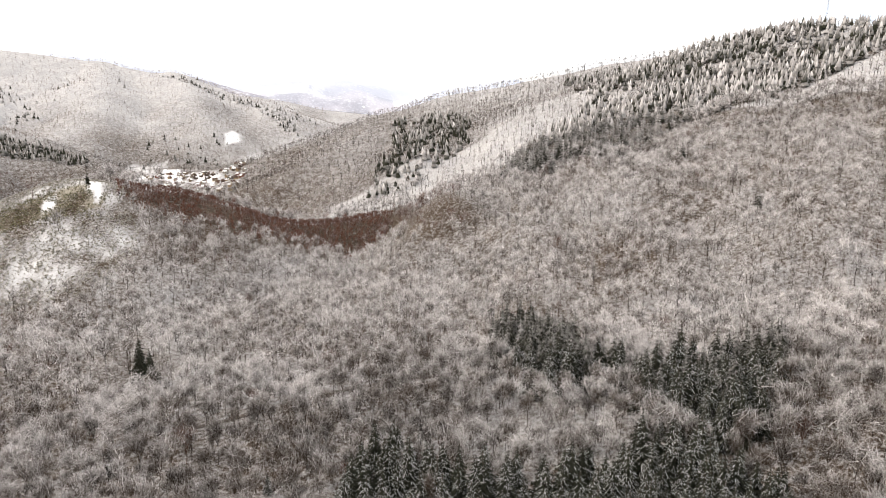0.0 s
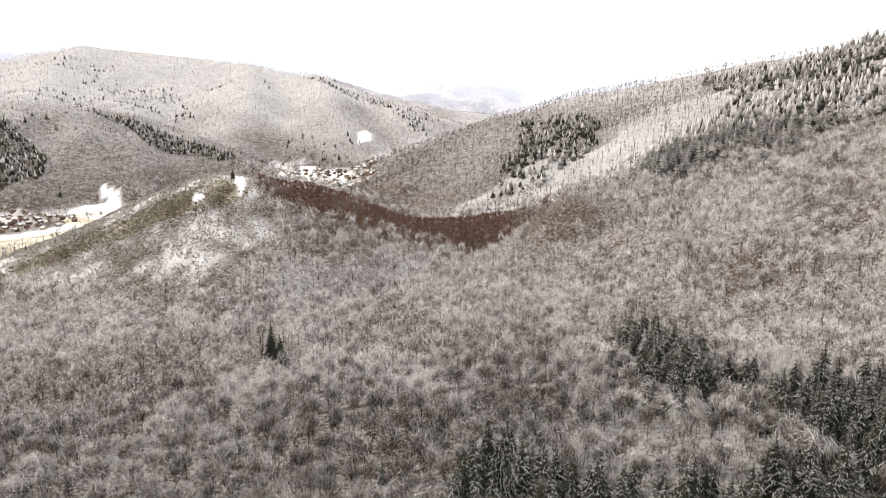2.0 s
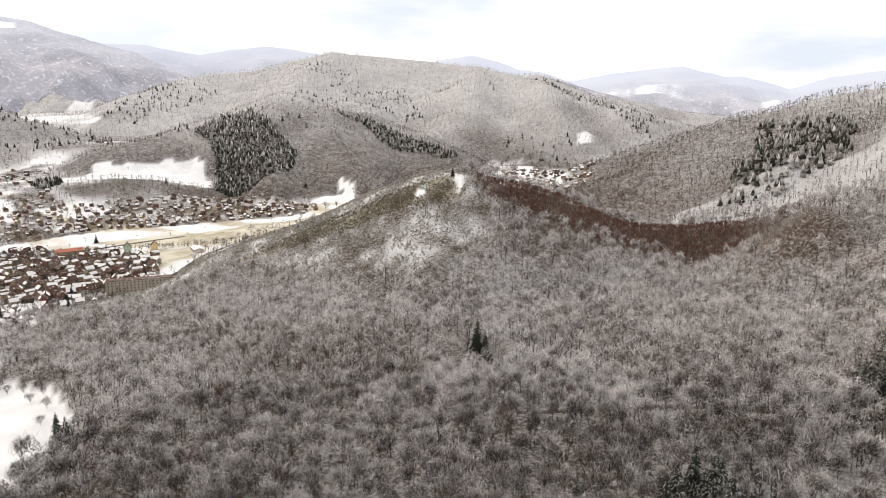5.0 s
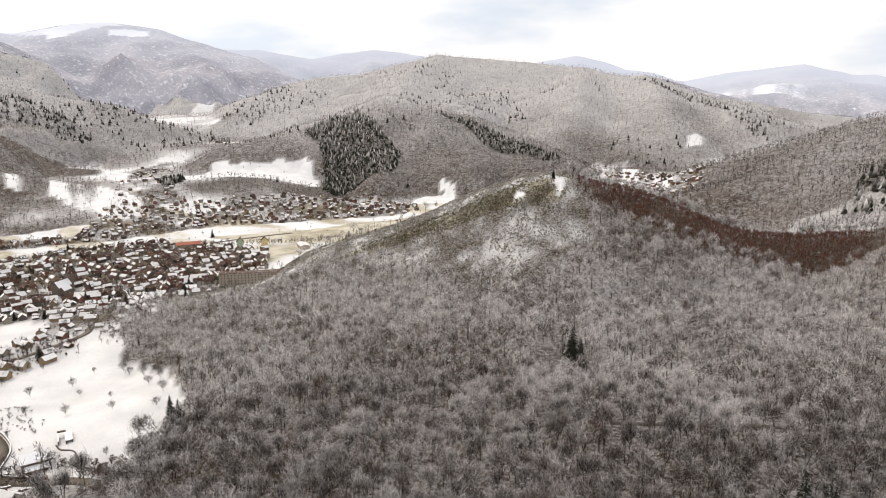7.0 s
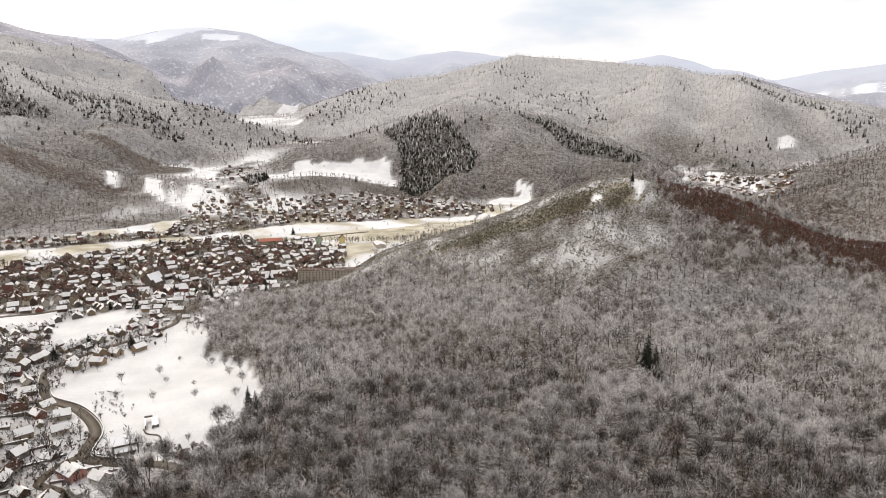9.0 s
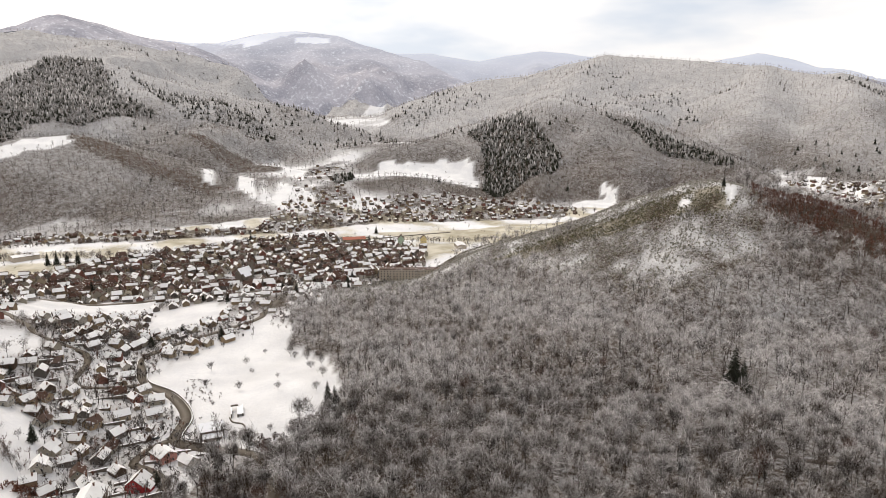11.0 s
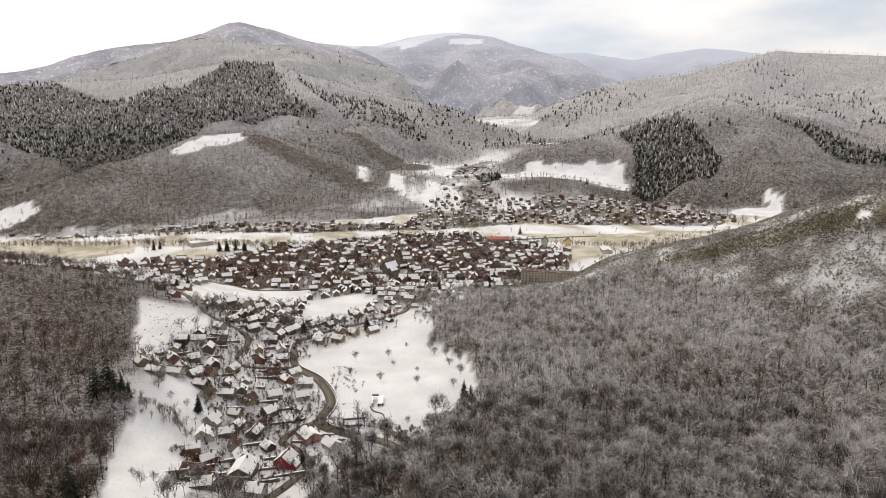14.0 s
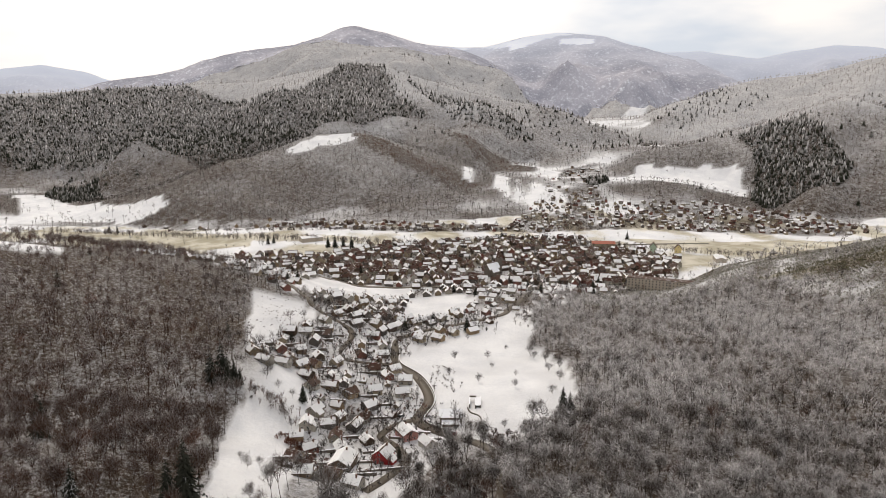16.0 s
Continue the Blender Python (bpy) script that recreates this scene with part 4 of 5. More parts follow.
def gather(*pieces):
    vs, fs = [], []
    for v, f in pieces:
        fs += [tuple(i + len(vs) for i in q) for q in f]
        vs += list(v)
    return vs, fs


def shell(w, d, eave, ridge):
    """Walls with two gables; the ridge runs along y."""
    a, b = w / 2, d / 2
    v = [(-a, -b, -1.5), (a, -b, -1.5), (a, b, -1.5), (-a, b, -1.5), (-a, -b, eave), (a, -b, eave), (a, b, eave), (-a, b, eave), (0, -b, ridge), (0, b, ridge)]
    return v, [(0, 1, 5, 8, 4), (1, 2, 6, 5), (2, 3, 7, 9, 6), (3, 0, 4, 7), (4, 8, 9, 7), (8, 5, 6, 9), (3, 2, 1, 0)]


def slope_slab(side, w, d, eave, ridge, over, gap, thick, cut=0.0):
    """One roof slope as a slab: side -1 or 1, over the eaves by over, gap above the walls, cut short below the ridge."""
    a, b = w / 2, d / 2
    pitch = (ridge - eave) / a
    x1 = side * (a + over)
    z1 = eave - over * pitch
    x0, z0 = side * a * cut, ridge - (ridge - eave) * cut
    b = b + over * 0.8
    v = [(x, y, z + gap + t) for t in (0, thick) for x, z in ((x0, z0), (x1, z1)) for y in (-b, b)]
    f = [(0, 1, 3, 2), (4, 6, 7, 5), (0, 4, 5, 1), (2, 3, 7, 6), (0, 2, 6, 4), (1, 5, 7, 3)]
    return v, f


def window_box(w=1.0, h=1.3):
    """Frame and pane, standing a little proud of the wall, facing +x."""
    v, f = box(0, 0.06, -w / 2, w / 2, -h / 2, h / 2)
    v2, f2 = box(0.061, 0.09, -w / 2 + 0.12, w / 2 - 0.12, -h / 2 + 0.12, h / 2 - 0.12)
    vs, fs = gather((v, f), (v2, f2))
    return vs, fs, [0] * 6 + [1] * 6


WINDOW_MESH = None


def house(w, d, eave, ridge, snowy, windows=True, annex=False, name="house", wall=None, roof=None):
    """A gabled house: walls, two roof slopes with their snow, chimney and windows under one empty."""
    global WINDOW_MESH
    h = new(name)
    vs, fs = shell(w, d, eave, ridge)
    if annex:
        av, af = shell(w * 0.55, d * 0.5, eave * 0.6, ridge * 0.62)
        vs, fs = gather((vs, fs), ([(x + w * 0.62, y - d * 0.2, z) for x, y, z in av], af))
    link("wall", vs, fs, wall or M_WALL, parent=h)
    for side in (-1, 1):
        slope = link("roof_slope", *slope_slab(side, w, d, eave, ridge, 0.7, 0.05, 0.22), roof or M_TILE, parent=h)
        if snowy[(side + 1) // 2]:
            link("roof_snow", *slope_slab(side, w, d, eave, ridge, 0.55, 0.275, 0.16, snowy[(side + 1) // 2] - 1), M_ROOF_SNOW, parent=slope, label="snow lying on the slope")
    if annex:
        for side in (-1, 1):
            v, f = slope_slab(side, w * 0.55, d * 0.5, eave * 0.6, ridge * 0.62, 0.4, 0.05, 0.3)
            link("annex_roof", [(x + w * 0.62, y - d * 0.2, z) for x, y, z in v], f, M_ROOF_SNOW, parent=h)
    cy = d * 0.22
    ch = link("chimney", *gather(box(0.6, 1.3, cy, cy + 0.7, ridge - 1.2, ridge + 1.1), box(0.52, 1.38, cy - 0.08, cy + 0.78, ridge + 1.1, ridge + 1.25)), M_BRICK, parent=h)
    if windows:
        if WINDOW_MESH is None:
            v, f, s = window_box()
            ob = link("window", v, f, [M_FRAME, M_GLASS], s)
            WINDOW_MESH = ob.data
            bpy.data.objects.remove(ob)
        rows = [1.5] + ([4.2] if eave > 4.8 else [])
        spots = []
        for z in rows:
            for y in (-d * 0.27, d * 0.27):
                spots += [(w / 2, y, z, 0), (-w / 2, y, z, 180)]
            for x in (-w * 0.25, w * 0.25):
                spots += [(x, -d / 2, z, -90), (x, d / 2, z, 90)]
        spots += [(0, -d / 2, eave + 1.0, -90), (0, d / 2, eave + 1.0, 90)]
        for x, y, z, turn in spots:
            win = new("window", WINDOW_MESH)
            win.parent = h
            win.matrix_basis = pose(x, y, z, 0, 0, turn)
    return h


def spaced(cands, gap):
    """Those of the places that keep a gap from the ones before."""
    cell, kept, seen = gap, [], {}
    for x, y in cands:
        i, j = int(x // cell), int(y // cell)
        if all((x - u) ** 2 + (y - v) ** 2 > gap * gap for a in (-1, 0, 1) for b in (-1, 0, 1) for u, v in seen.get((i + a, j + b), ())):
            seen.setdefault((i, j), []).append((x, y))
            kept.append((x, y))
    return np.array(kept)


# roads, as lines east, north
ROADS = {
    "main_road": (6.5, [(-225, 105), (-255, 122), (-285, 137), (-310, 141), (-330, 136), (-350, 124), (-372, 116), (-400, 132), (-440, 135), (-475, 128), (-505, 135), (-530, 142), (-560, 175)]),
    "side_road": (5.0, [(-374, 115), (-370, 103), (-358, 90), (-343, 94), (-320, 95), (-300, 80), (-280, 62)]),
    "village_street": (5.0, [(-470, 127), (-475, 92), (-492, 88), (-530, 105), (-548, 98), (-568, 85), (-600, 75), (-650, 60)]),
    "station_street": (6.0, [(-560, 175), (-580, 255), (-605, 280), (-670, 335), (-730, 375), (-800, 400)]),
    "railway": (7.0, [(-790, 60), (-770, 150), (-755, 230), (-720, 330), (-670, 410), (-610, 505)]),
    "high_street": (7.0, [(-880, -100), (-915, 60), (-895, 155), (-925, 290), (-925, 415), (-920, 510), (-940, 600), (-900, 760)]),
}


def smooth_line(pts, step=4.0):
    """A curve through points."""
    p = np.array(pts, float)
    p = np.concatenate([[2 * p[0] - p[1]], p, [2 * p[-1] - p[-2]]])
    out = []
    for a, b, c, d in zip(p[:-3], p[1:-2], p[2:-1], p[3:]):
        t = np.linspace(0, 1, max(2, int(np.hypot(*(c - b)) / step)), endpoint=False)[:, None]
        out.append(0.5 * (2 * b + (c - a) * t + (2 * a - 5 * b + 4 * c - d) * t**2 + (3 * b - a - 3 * c + d) * t**3))
    return np.concatenate(out + [p[-2:-1]])


ROAD_LINES = {k: smooth_line(v[1]) for k, v in ROADS.items()}


def strip(name, line, width, height, lift, mat, label, category):
    """A road or wall along a line, laid on the land, with real thickness."""
    t = np.gradient(line, axis=0)
    t /= np.linalg.norm(t, axis=1, keepdims=True)
    nrm = np.stack([-t[:, 1], t[:, 0]], -1)
    z = land(line[:, 0], line[:, 1])[0]
    z = np.convolve(np.pad(z, 3, mode="edge"), np.ones(7) / 7, "valid") + lift
    L, R = line + nrm * width / 2, line - nrm * width / 2
    n = len(line)
    v = np.concatenate([np.column_stack([L, z + height]), np.column_stack([R, z + height]), np.column_stack([L, z - 1.5]), np.column_stack([R, z - 1.5])])
    i = np.arange(n - 1)
    q = np.concatenate([np.stack([i, i + n, i + n + 1, i + 1], -1), np.stack([i + 2 * n, i, i + 1, i + 2 * n + 1], -1), np.stack([i + n, i + 3 * n, i + 3 * n + 1, i + n + 1], -1)])
    me = raw_mesh(name, v, q)
    me.materials.append(mat)
    return tagged(new(name, me), label, category, kind="structure")


for road_name, (road_width, _) in ROADS.items():
    strip(road_name, ROAD_LINES[road_name], road_width, 0.35, 0.0, M_ROAD, "cleared wet asphalt road between snowy verges" if road_name != "railway" else "dark railway track bed with thin snow", "road" if road_name != "railway" else "railway")

ROAD_POINTS = np.concatenate(list(ROAD_LINES.values()))


def road_gap(x, y):
    return np.min(np.hypot(ROAD_POINTS[None, :, 0] - x[:, None], ROAD_POINTS[None, :, 1] - y[:, None]), 1)


def road_turn(x, y):
    """The heading of the nearest stretch of road, in degrees."""
    k = np.argmin(np.hypot(ROAD_POINTS[:, 0] - x, ROAD_POINTS[:, 1] - y))
    k2 = min(k + 1, len(ROAD_POINTS) - 1)
    d = ROAD_POINTS[k2] - ROAD_POINTS[max(k - 1, 0)]
    return math.degrees(math.atan2(d[1], d[0]))


# places kept free for buildings built one by one
RESERVED = np.array([(-810, 345, 26), (-364, 135, 16), (-322, 62, 13), (-325, 84, 12), (-640, 470, 45), (-880, 640, 16), (-856, 668, 16), (-935, 585, 26), (-1085, 140, 26), (-352, 104, 11), (-380, 157, 16), (-1010, 190, 16)], float)


def lots():
    c = rng.uniform((-1060, -100), (-280, 660), (26000, 2))
    w = within("town", c[:, 0], c[:, 1]) * (1 - within("field", c[:, 0], c[:, 1]))
    near = spaced(c[(w > 0.5) & (np.hypot(c[:, 0], c[:, 1]) < 600)], 12.0)
    core = spaced(c[(w > 0.5) & (np.hypot(c[:, 0], c[:, 1]) >= 600)], 12.0)
    s = rng.uniform((-1700, -180), (-380, 1690), (16000, 2))
    sub = spaced(s[within("suburb", s[:, 0], s[:, 1]) > 0.5], 12.5)
    sub = sub[(sub[:, 0] > -1280) | (rng.uniform(0, 1, len(sub)) < 0.3)]
    out = np.concatenate([near, core, sub])
    out = out[road_gap(out[:, 0], out[:, 1]) > 7.0]
    out = out[within("fir", out[:, 0], out[:, 1]) < 0.3]
    free = np.all(np.hypot(out[:, None, 0] - RESERVED[None, :, 0], out[:, None, 1] - RESERVED[None, :, 1]) > RESERVED[None, :, 2] + 3, 1)
    return out[free]


LOTS = lots()
LOTS = LOTS[np.argsort(np.hypot(LOTS[:, 0], LOTS[:, 1]))]
NEAR_LOTS, FAR_LOTS = LOTS[:295], LOTS[295:]

DESIGNS = [(7.4, 9.6, 4.9, 8.0, (1.0, 1.12), False), (8.0, 10.4, 5.0, 8.4, (1.0, 1.0), False), (7.0, 8.0, 4.0, 6.8, (1.0, 1.0), False), (7.6, 11.6, 4.8, 8.0, (1.0, 1.2), False),
           (8.2, 8.8, 5.0, 8.2, (1.0, 0), False), (5.6, 7.6, 2.8, 5.0, (1.0, 1.0), False), (7.6, 10.0, 4.9, 8.2, (1.0, 1.0), True), (4.0, 6.0, 2.4, 3.8, (1.0, 1.0), False), (7.6, 9.4, 5.0, 8.6, (0, 0), False)]
LABELS = ["rendered gabled house with snow on its roof", "tall rendered house with a snowy tiled roof", "small square house under a snowy roof", "long farmhouse with melting snow on its roof",
          "house with one snowy and one bare brown slope", "low outbuilding with a snow-covered roof", "gabled house with a low snowy annex", "small garage shed under even snow", "house with bare dark brown roof tiles"]
WEIGHTS = np.array([6, 6, 5, 5, 3, 5, 5, 5, 1.5])


def place_houses():
    first = {}
    for i, (x, y) in enumerate(NEAR_LOTS):
        r = math.hypot(x, y)
        k = int(rng.choice(len(DESIGNS), p=WEIGHTS / WEIGHTS.sum()))
        detailed = r < 460
        turn = road_turn(x, y) + 90 * int(rng.integers(2)) + rng.normal(0, 7)
        g = land(np.array([x]), np.array([y]))[0][0]
        m = pose(x, y, g + 0.1, 0, 0, turn)
        key = (k, detailed)
        if key not in first:
            w, d, e, rd, sn, ax = DESIGNS[k]
            w, d, e, rd = w * 0.86, d * 0.88, e * 0.66, e * 0.66 + (rd - e) * 0.78
            h = house(w, d, e, rd, sn, detailed and e > 3, ax)
            tagged(h, LABELS[k], "house", "village houses")
            h.matrix_basis = m
            first[key] = h
        else:
            copy_thing(first[key], m)


place_houses()


def far_town():
    """The rest of the town, too small to pick apart singly."""
    vs, fs, slots, o = [], [], [], 0
    for x, y in FAR_LOTS:
        w, d = rng.uniform(6, 9), rng.uniform(7.5, 12.5)
        e = rng.uniform(3.8, 6.5)
        far = math.hypot(x, y) > 1080
        if far:
            w, d, e = w * 0.75, d * 0.8, e * 0.65
        rd = e + w * rng.uniform(0.38, 0.5)
        turn = radians(road_turn(x, y) + 90 * rng.integers(2) + rng.normal(0, 10))
        g = land(np.array([x]), np.array([y]))[0][0]
        bits = [(shell(w, d, e, rd), 0)]
        for side in (-1, 1):
            bits.append((slope_slab(side, w, d, e, rd, 0.6, 0.05, 0.2), 1))
            if rng.uniform() < (0.62 if far else 0.52):
                bits.append((slope_slab(side, w, d, e, rd, 0.5, 0.26, 0.15, rng.uniform(0, 0.55)), 2))
        for z in (1.6, 4.2):
            for yy in (-d * 0.27, d * 0.27):
                for sx in (-1, 1):
                    pane = [(sx * (w / 2 + 0.05), yy + a, z + b) for a, b in ((-0.6, -0.7), (0.6, -0.7), (0.6, 0.7), (-0.6, 0.7))]
                    bits.append(((pane, [(0, 1, 2, 3)]), 3))
        c, s = math.cos(turn), math.sin(turn)
        for (v, f), slot in bits:
            v = np.array(v)
            vs.append(np.stack([v[:, 0] * c - v[:, 1] * s + x, v[:, 0] * s + v[:, 1] * c + y, v[:, 2] + g], -1))
            fs += [tuple(i + o for i in q) for q in f]
            slots += [slot] * len(f)
            o += len(v)
    ob = link("town_houses", np.concatenate(vs), fs, [M_WALL_TOWN, M_TILE_TOWN, M_ROOF_SNOW, M_GLASS], slots)
    tagged(ob, "crowded town of gabled houses, brown and snowy roofs", "houses", kind="stuff")


far_town()

# ---- single trees ----
def ground_at(x, y):
    return float(land(np.array([float(x)]), np.array([float(y)]))[0][0])


def part(name, verts, faces, mat, parent, label=""):
    me = raw_mesh(name, np.asarray(verts), np.asarray(faces))
    me.materials.append(mat)
    ob = new(name, me)
    ob.parent = parent
    if label:
        ob["label"] = label
    return ob


M_BOUGH_SNOW = plain_material("snow_on_boughs", (0.36, 0.36, 0.36), (0.72, 0.72, 0.72), 0.9, 0.85)
M_FIR = plain_material("spruce_needles", (0.020, 0.022, 0.017), (0.045, 0.045, 0.034), 1.3, 0.95, 0.25)


def spruce(seed, whorls, arms, snow):
    """A spruce one metre high: trunk, drooping boughs, and the snow on a share of them."""
    t = new("spruce")
    part("trunk", *spike(np.zeros(3), np.array([0, 0, 0.97]), 0.013, 5), M_BARK, t)
    crown, white = fir_parts(seed, whorls, arms, 2, snow, 0.25, 1.7)
    part("needle_crown", *crown, M_FIR, t)
    if white is not None:
        tagged(part("crown_snow", *white, M_BOUGH_SNOW, t), "snow resting on the boughs", kind="stuff")
    return t


def sized(x, y, h, turn, wide=1.0):
    return pose(x, y, ground_at(x, y) - 0.2, 0, 0, turn) @ Matrix.Diagonal((h * wide, h * wide, h, 1))


SPRUCES = [spruce(300 + k, 17, 12, 0.5 + 0.12 * k) for k in range(4)]
for k, s in enumerate(SPRUCES):
    tagged(s, "dark spruce with snow on its drooping boughs", "tree", "spruces in the woods")
DARK_SPRUCES = [spruce(330 + k, 16, 11, 0.04) for k in range(2)]
WHITE_SPRUCE = spruce(350, 16, 11, 0.95)
tagged(WHITE_SPRUCE, "small spruce thickly covered with snow", "tree", "spruces in the woods")
for s in DARK_SPRUCES:
    tagged(s, "dark green spruce almost free of snow", "tree", "spruces near the village")
used = set()


def stand(kind, x, y, h, wide=1.0):
    """Stands the first tree of a kind, or a copy of it."""
    m = sized(x, y, h, rng.uniform(0, 360), wide)
    if kind.name in used:
        c = kind.copy()
        scene.collection.objects.link(c)
        for child in kind.children:
            d = child.copy()
            scene.collection.objects.link(d)
            d.parent = c
        c.matrix_basis = m
        return c
    used.add(kind.name)
    kind.matrix_basis = m
    return kind


for x, y, z, h in lone_firs:
    stand(WHITE_SPRUCE if rng.uniform() < 0.12 else SPRUCES[rng.integers(4)], x, y, h, rng.uniform(0.85, 1.15))
for x, y, h in ((-172, 363, 27), (-165, 360, 22), (-345, 201, 16), (-342, 204, 13), (-395, 50, 13), (-411, -2, 13), (-413, 5, 15), (-409, 11, 14), (-405, 14, 12), (-265, -10, 30), (-259, -16, 24),
                (-330, -75, 24), (-325, 619, 11), (-1008, 192, 21), (-1012, 180, 19), (-1016, 168, 22), (-1020, 158, 20), (-1086, 73, 16), (-1090, 82, 14), (-967, 650, 16), (-1335, -190, 18), (-1328, -176, 16),
                (-640, 395, 14), (-655, 402, 13), (-628, 388, 12), (-322, 92, 9), (-700, 520, 13), (-880, 620, 12)):
    stand(DARK_SPRUCES[rng.integers(2)], x, y, h)
town_spots = spaced(rng.uniform((-1050, 0), (-330, 640), (700, 2)), 30)
town_spots = town_spots[(within("town", town_spots[:, 0], town_spots[:, 1]) > 0.5) & (within("field", town_spots[:, 0], town_spots[:, 1]) < 0.5)]
town_spots = town_spots[(road_gap(town_spots[:, 0], town_spots[:, 1]) > 6) & (np.min(np.hypot(town_spots[:, None, 0] - LOTS[None, :, 0], town_spots[:, None, 1] - LOTS[None, :, 1]), 1) > 6.5)]
for x, y in town_spots[:60]:
    if np.all(np.hypot(x - RESERVED[:, 0], y - RESERVED[:, 1]) > RESERVED[:, 2]):
        stand(DARK_SPRUCES[rng.integers(2)], x, y, rng.uniform(7, 14), 1.15)
for x, y, h in ((0, 350, 12), (60, 265, 16), (-146, 271, 15), (-70, 245, 10), (-10, 280, 12), (0, 258, 15), (235, 670, 20), (228, 752, 16), (-90, 300, 9)):
    stand(WHITE_SPRUCE, x, y, h)


def bare_thing(seed, label, group, limbs=7, branches=34, twigs=170, fat=1.5):
    t = new("bare_tree")
    trunk, crown = bare_tree(seed, limbs, branches, twigs, fat, 1.4, 0.24)
    part("trunk", *trunk, M_BARK, t)
    c = part("crown", *crown, M_TWIG, t)
    n = len(crown[0])
    tint(c.data, "tree", np.tile((0.12, 0.3, 0.0, 1.0), (n, 1)))
    return tagged(t, label, "tree", group)


ORCHARD = [bare_thing(400 + k, "leafless orchard tree on the snowy meadow", "meadow trees") for k in range(4)]
EDGE = [bare_thing(420 + k, "tall leafless tree at the wood's edge", "edge trees", 7, 40, 190, 1.0) for k in range(4)]
for x, y in spaced(rng.uniform((-540, 130), (-315, 255), (300, 2)), 25):
    if within("field", np.array([x]), np.array([y]))[0] > 0 and (x, y) != (0, 0) and road_gap(np.array([x]), np.array([y]))[0] > 9 and abs(x + 380) + abs(y - 157) > 26:
        stand(ORCHARD[rng.integers(4)], x, y, rng.uniform(4.5, 8.5), 1.15)
for x, y in ((-395, 22), (-388, 30), (-380, 36), (-373, 38), (-366, 40), (-300, 14), (-304, 20), (-308, 12), (-432, 28), (-424, 33), (-415, 30), (-405, 36), (-398, 44), (-446, 240), (-458, 248), (-470, 238), (-436, 246),
             (-425, 240), (-482, 246), (-330, 212), (-338, 216), (-278, 100), (-270, 108), (-262, 104), (-255, 100)):
    stand(EDGE[rng.integers(4)], x, y, rng.uniform(6.5, 11))


def thicket(name, line, spread, count, lo, hi, red, frost, label, category, kinds):
    p = smooth_line(line, 3.0)
    k = rng.integers(len(p), size=count)
    q = p[k] + rng.normal(0, spread, (count, 2))
    z = land(q[:, 0], q[:, 1])[0]
    attr = np.stack([np.clip(rng.normal(frost, 0.1, count), 0, 1), rng.uniform(0, 1, count), np.full(count, red), np.ones(count)], -1)
    plant(name, kinds, np.column_stack([q, z - 0.2]), rng.uniform(lo, hi, count), attr, M_TWIG, label, category, False)


thicket("bank_trees", [(-435, -3), (-412, 10), (-398, 24), (-386, 35), (-372, 42)], 3.0, 70, 4, 7.5, 0.35, 0.0, "strip of bare trees between two snowy fields", "trees", GARDEN)
thicket("red_thicket", [(-362, 36), (-345, 42), (-330, 44), (-312, 42)], 2.5, 90, 3, 6, 0.75, 0.05, "red-brown leafless thicket on the snowy bank", "shrubs", BUSH)
thicket("stream_thicket", [(-245, 98), (-265, 106), (-285, 114), (-302, 118)], 5, 150, 3, 7, 0.35, 0.08, "dark tangled bushes below the road bend", "shrubs", BUSH + GARDEN)
thicket("roadside_bushes", [(-330, 150), (-318, 165), (-322, 185), (-330, 200)], 5, 90, 3, 6, 0.1, 0.15, "dark bushes along the meadow's lower edge", "shrubs", BUSH)
thicket("meadow_scrub", [(-412, 150), (-428, 150), (-442, 152), (-458, 158)], 5, 60, 1.5, 3.5, 0.1, 0.5, "snowed-over brambles on the meadow", "shrubs", BUSH)
thicket("slope_scrub", [(-588, 35), (-562, 52), (-535, 45), (-510, 40)], 11, 90, 0.9, 2.2, 0.1, 0.3, "snowed-over tussocks and brambles on the slope", "shrubs", BUSH)
thicket("riverside_trees", [(-1395, -415), (-1370, -280), (-1240, -85), (-1115, 100), (-1040, 215), (-1010, 315)], 5, 520, 6, 13, 0.1, 0.0, "row of bare trees along the river", "trees", GARDEN)
thicket("riverside_trees", [(-960, 560), (-885, 650), (-815, 720), (-760, 800)], 4, 200, 6, 12, 0.1, 0.0, "row of bare trees along the river", "trees", GARDEN)
thicket("field_hedge", [(-1330, -100), (-1200, 120), (-1130, 300), (-1090, 480)], 4, 380, 4, 9, 0.1, 0.0, "dark hedge between valley fields", "hedges", GARDEN + BUSH)
thicket("stream_hedge", [(-515, 150), (-545, 140), (-580, 150), (-640, 150), (-690, 195)], 4, 130, 3, 7, 0.2, 0.1, "dark hedge along the village stream", "hedges", GARDEN + BUSH)
thicket("bank_bushes", [(-540, 268), (-575, 285), (-600, 310), (-640, 370), (-660, 420)], 7, 170, 3, 8, 0.1, 0.3, "bare bushes along the foot of the wood", "shrubs", GARDEN + BUSH)


# ---- buildings of their own ----
def at(ob, x, y, turn, label, category, group=""):
    ob.matrix_basis = pose(x, y, ground_at(x, y) + 0.1, 0, 0, turn)
    return tagged(ob, label, category, group)


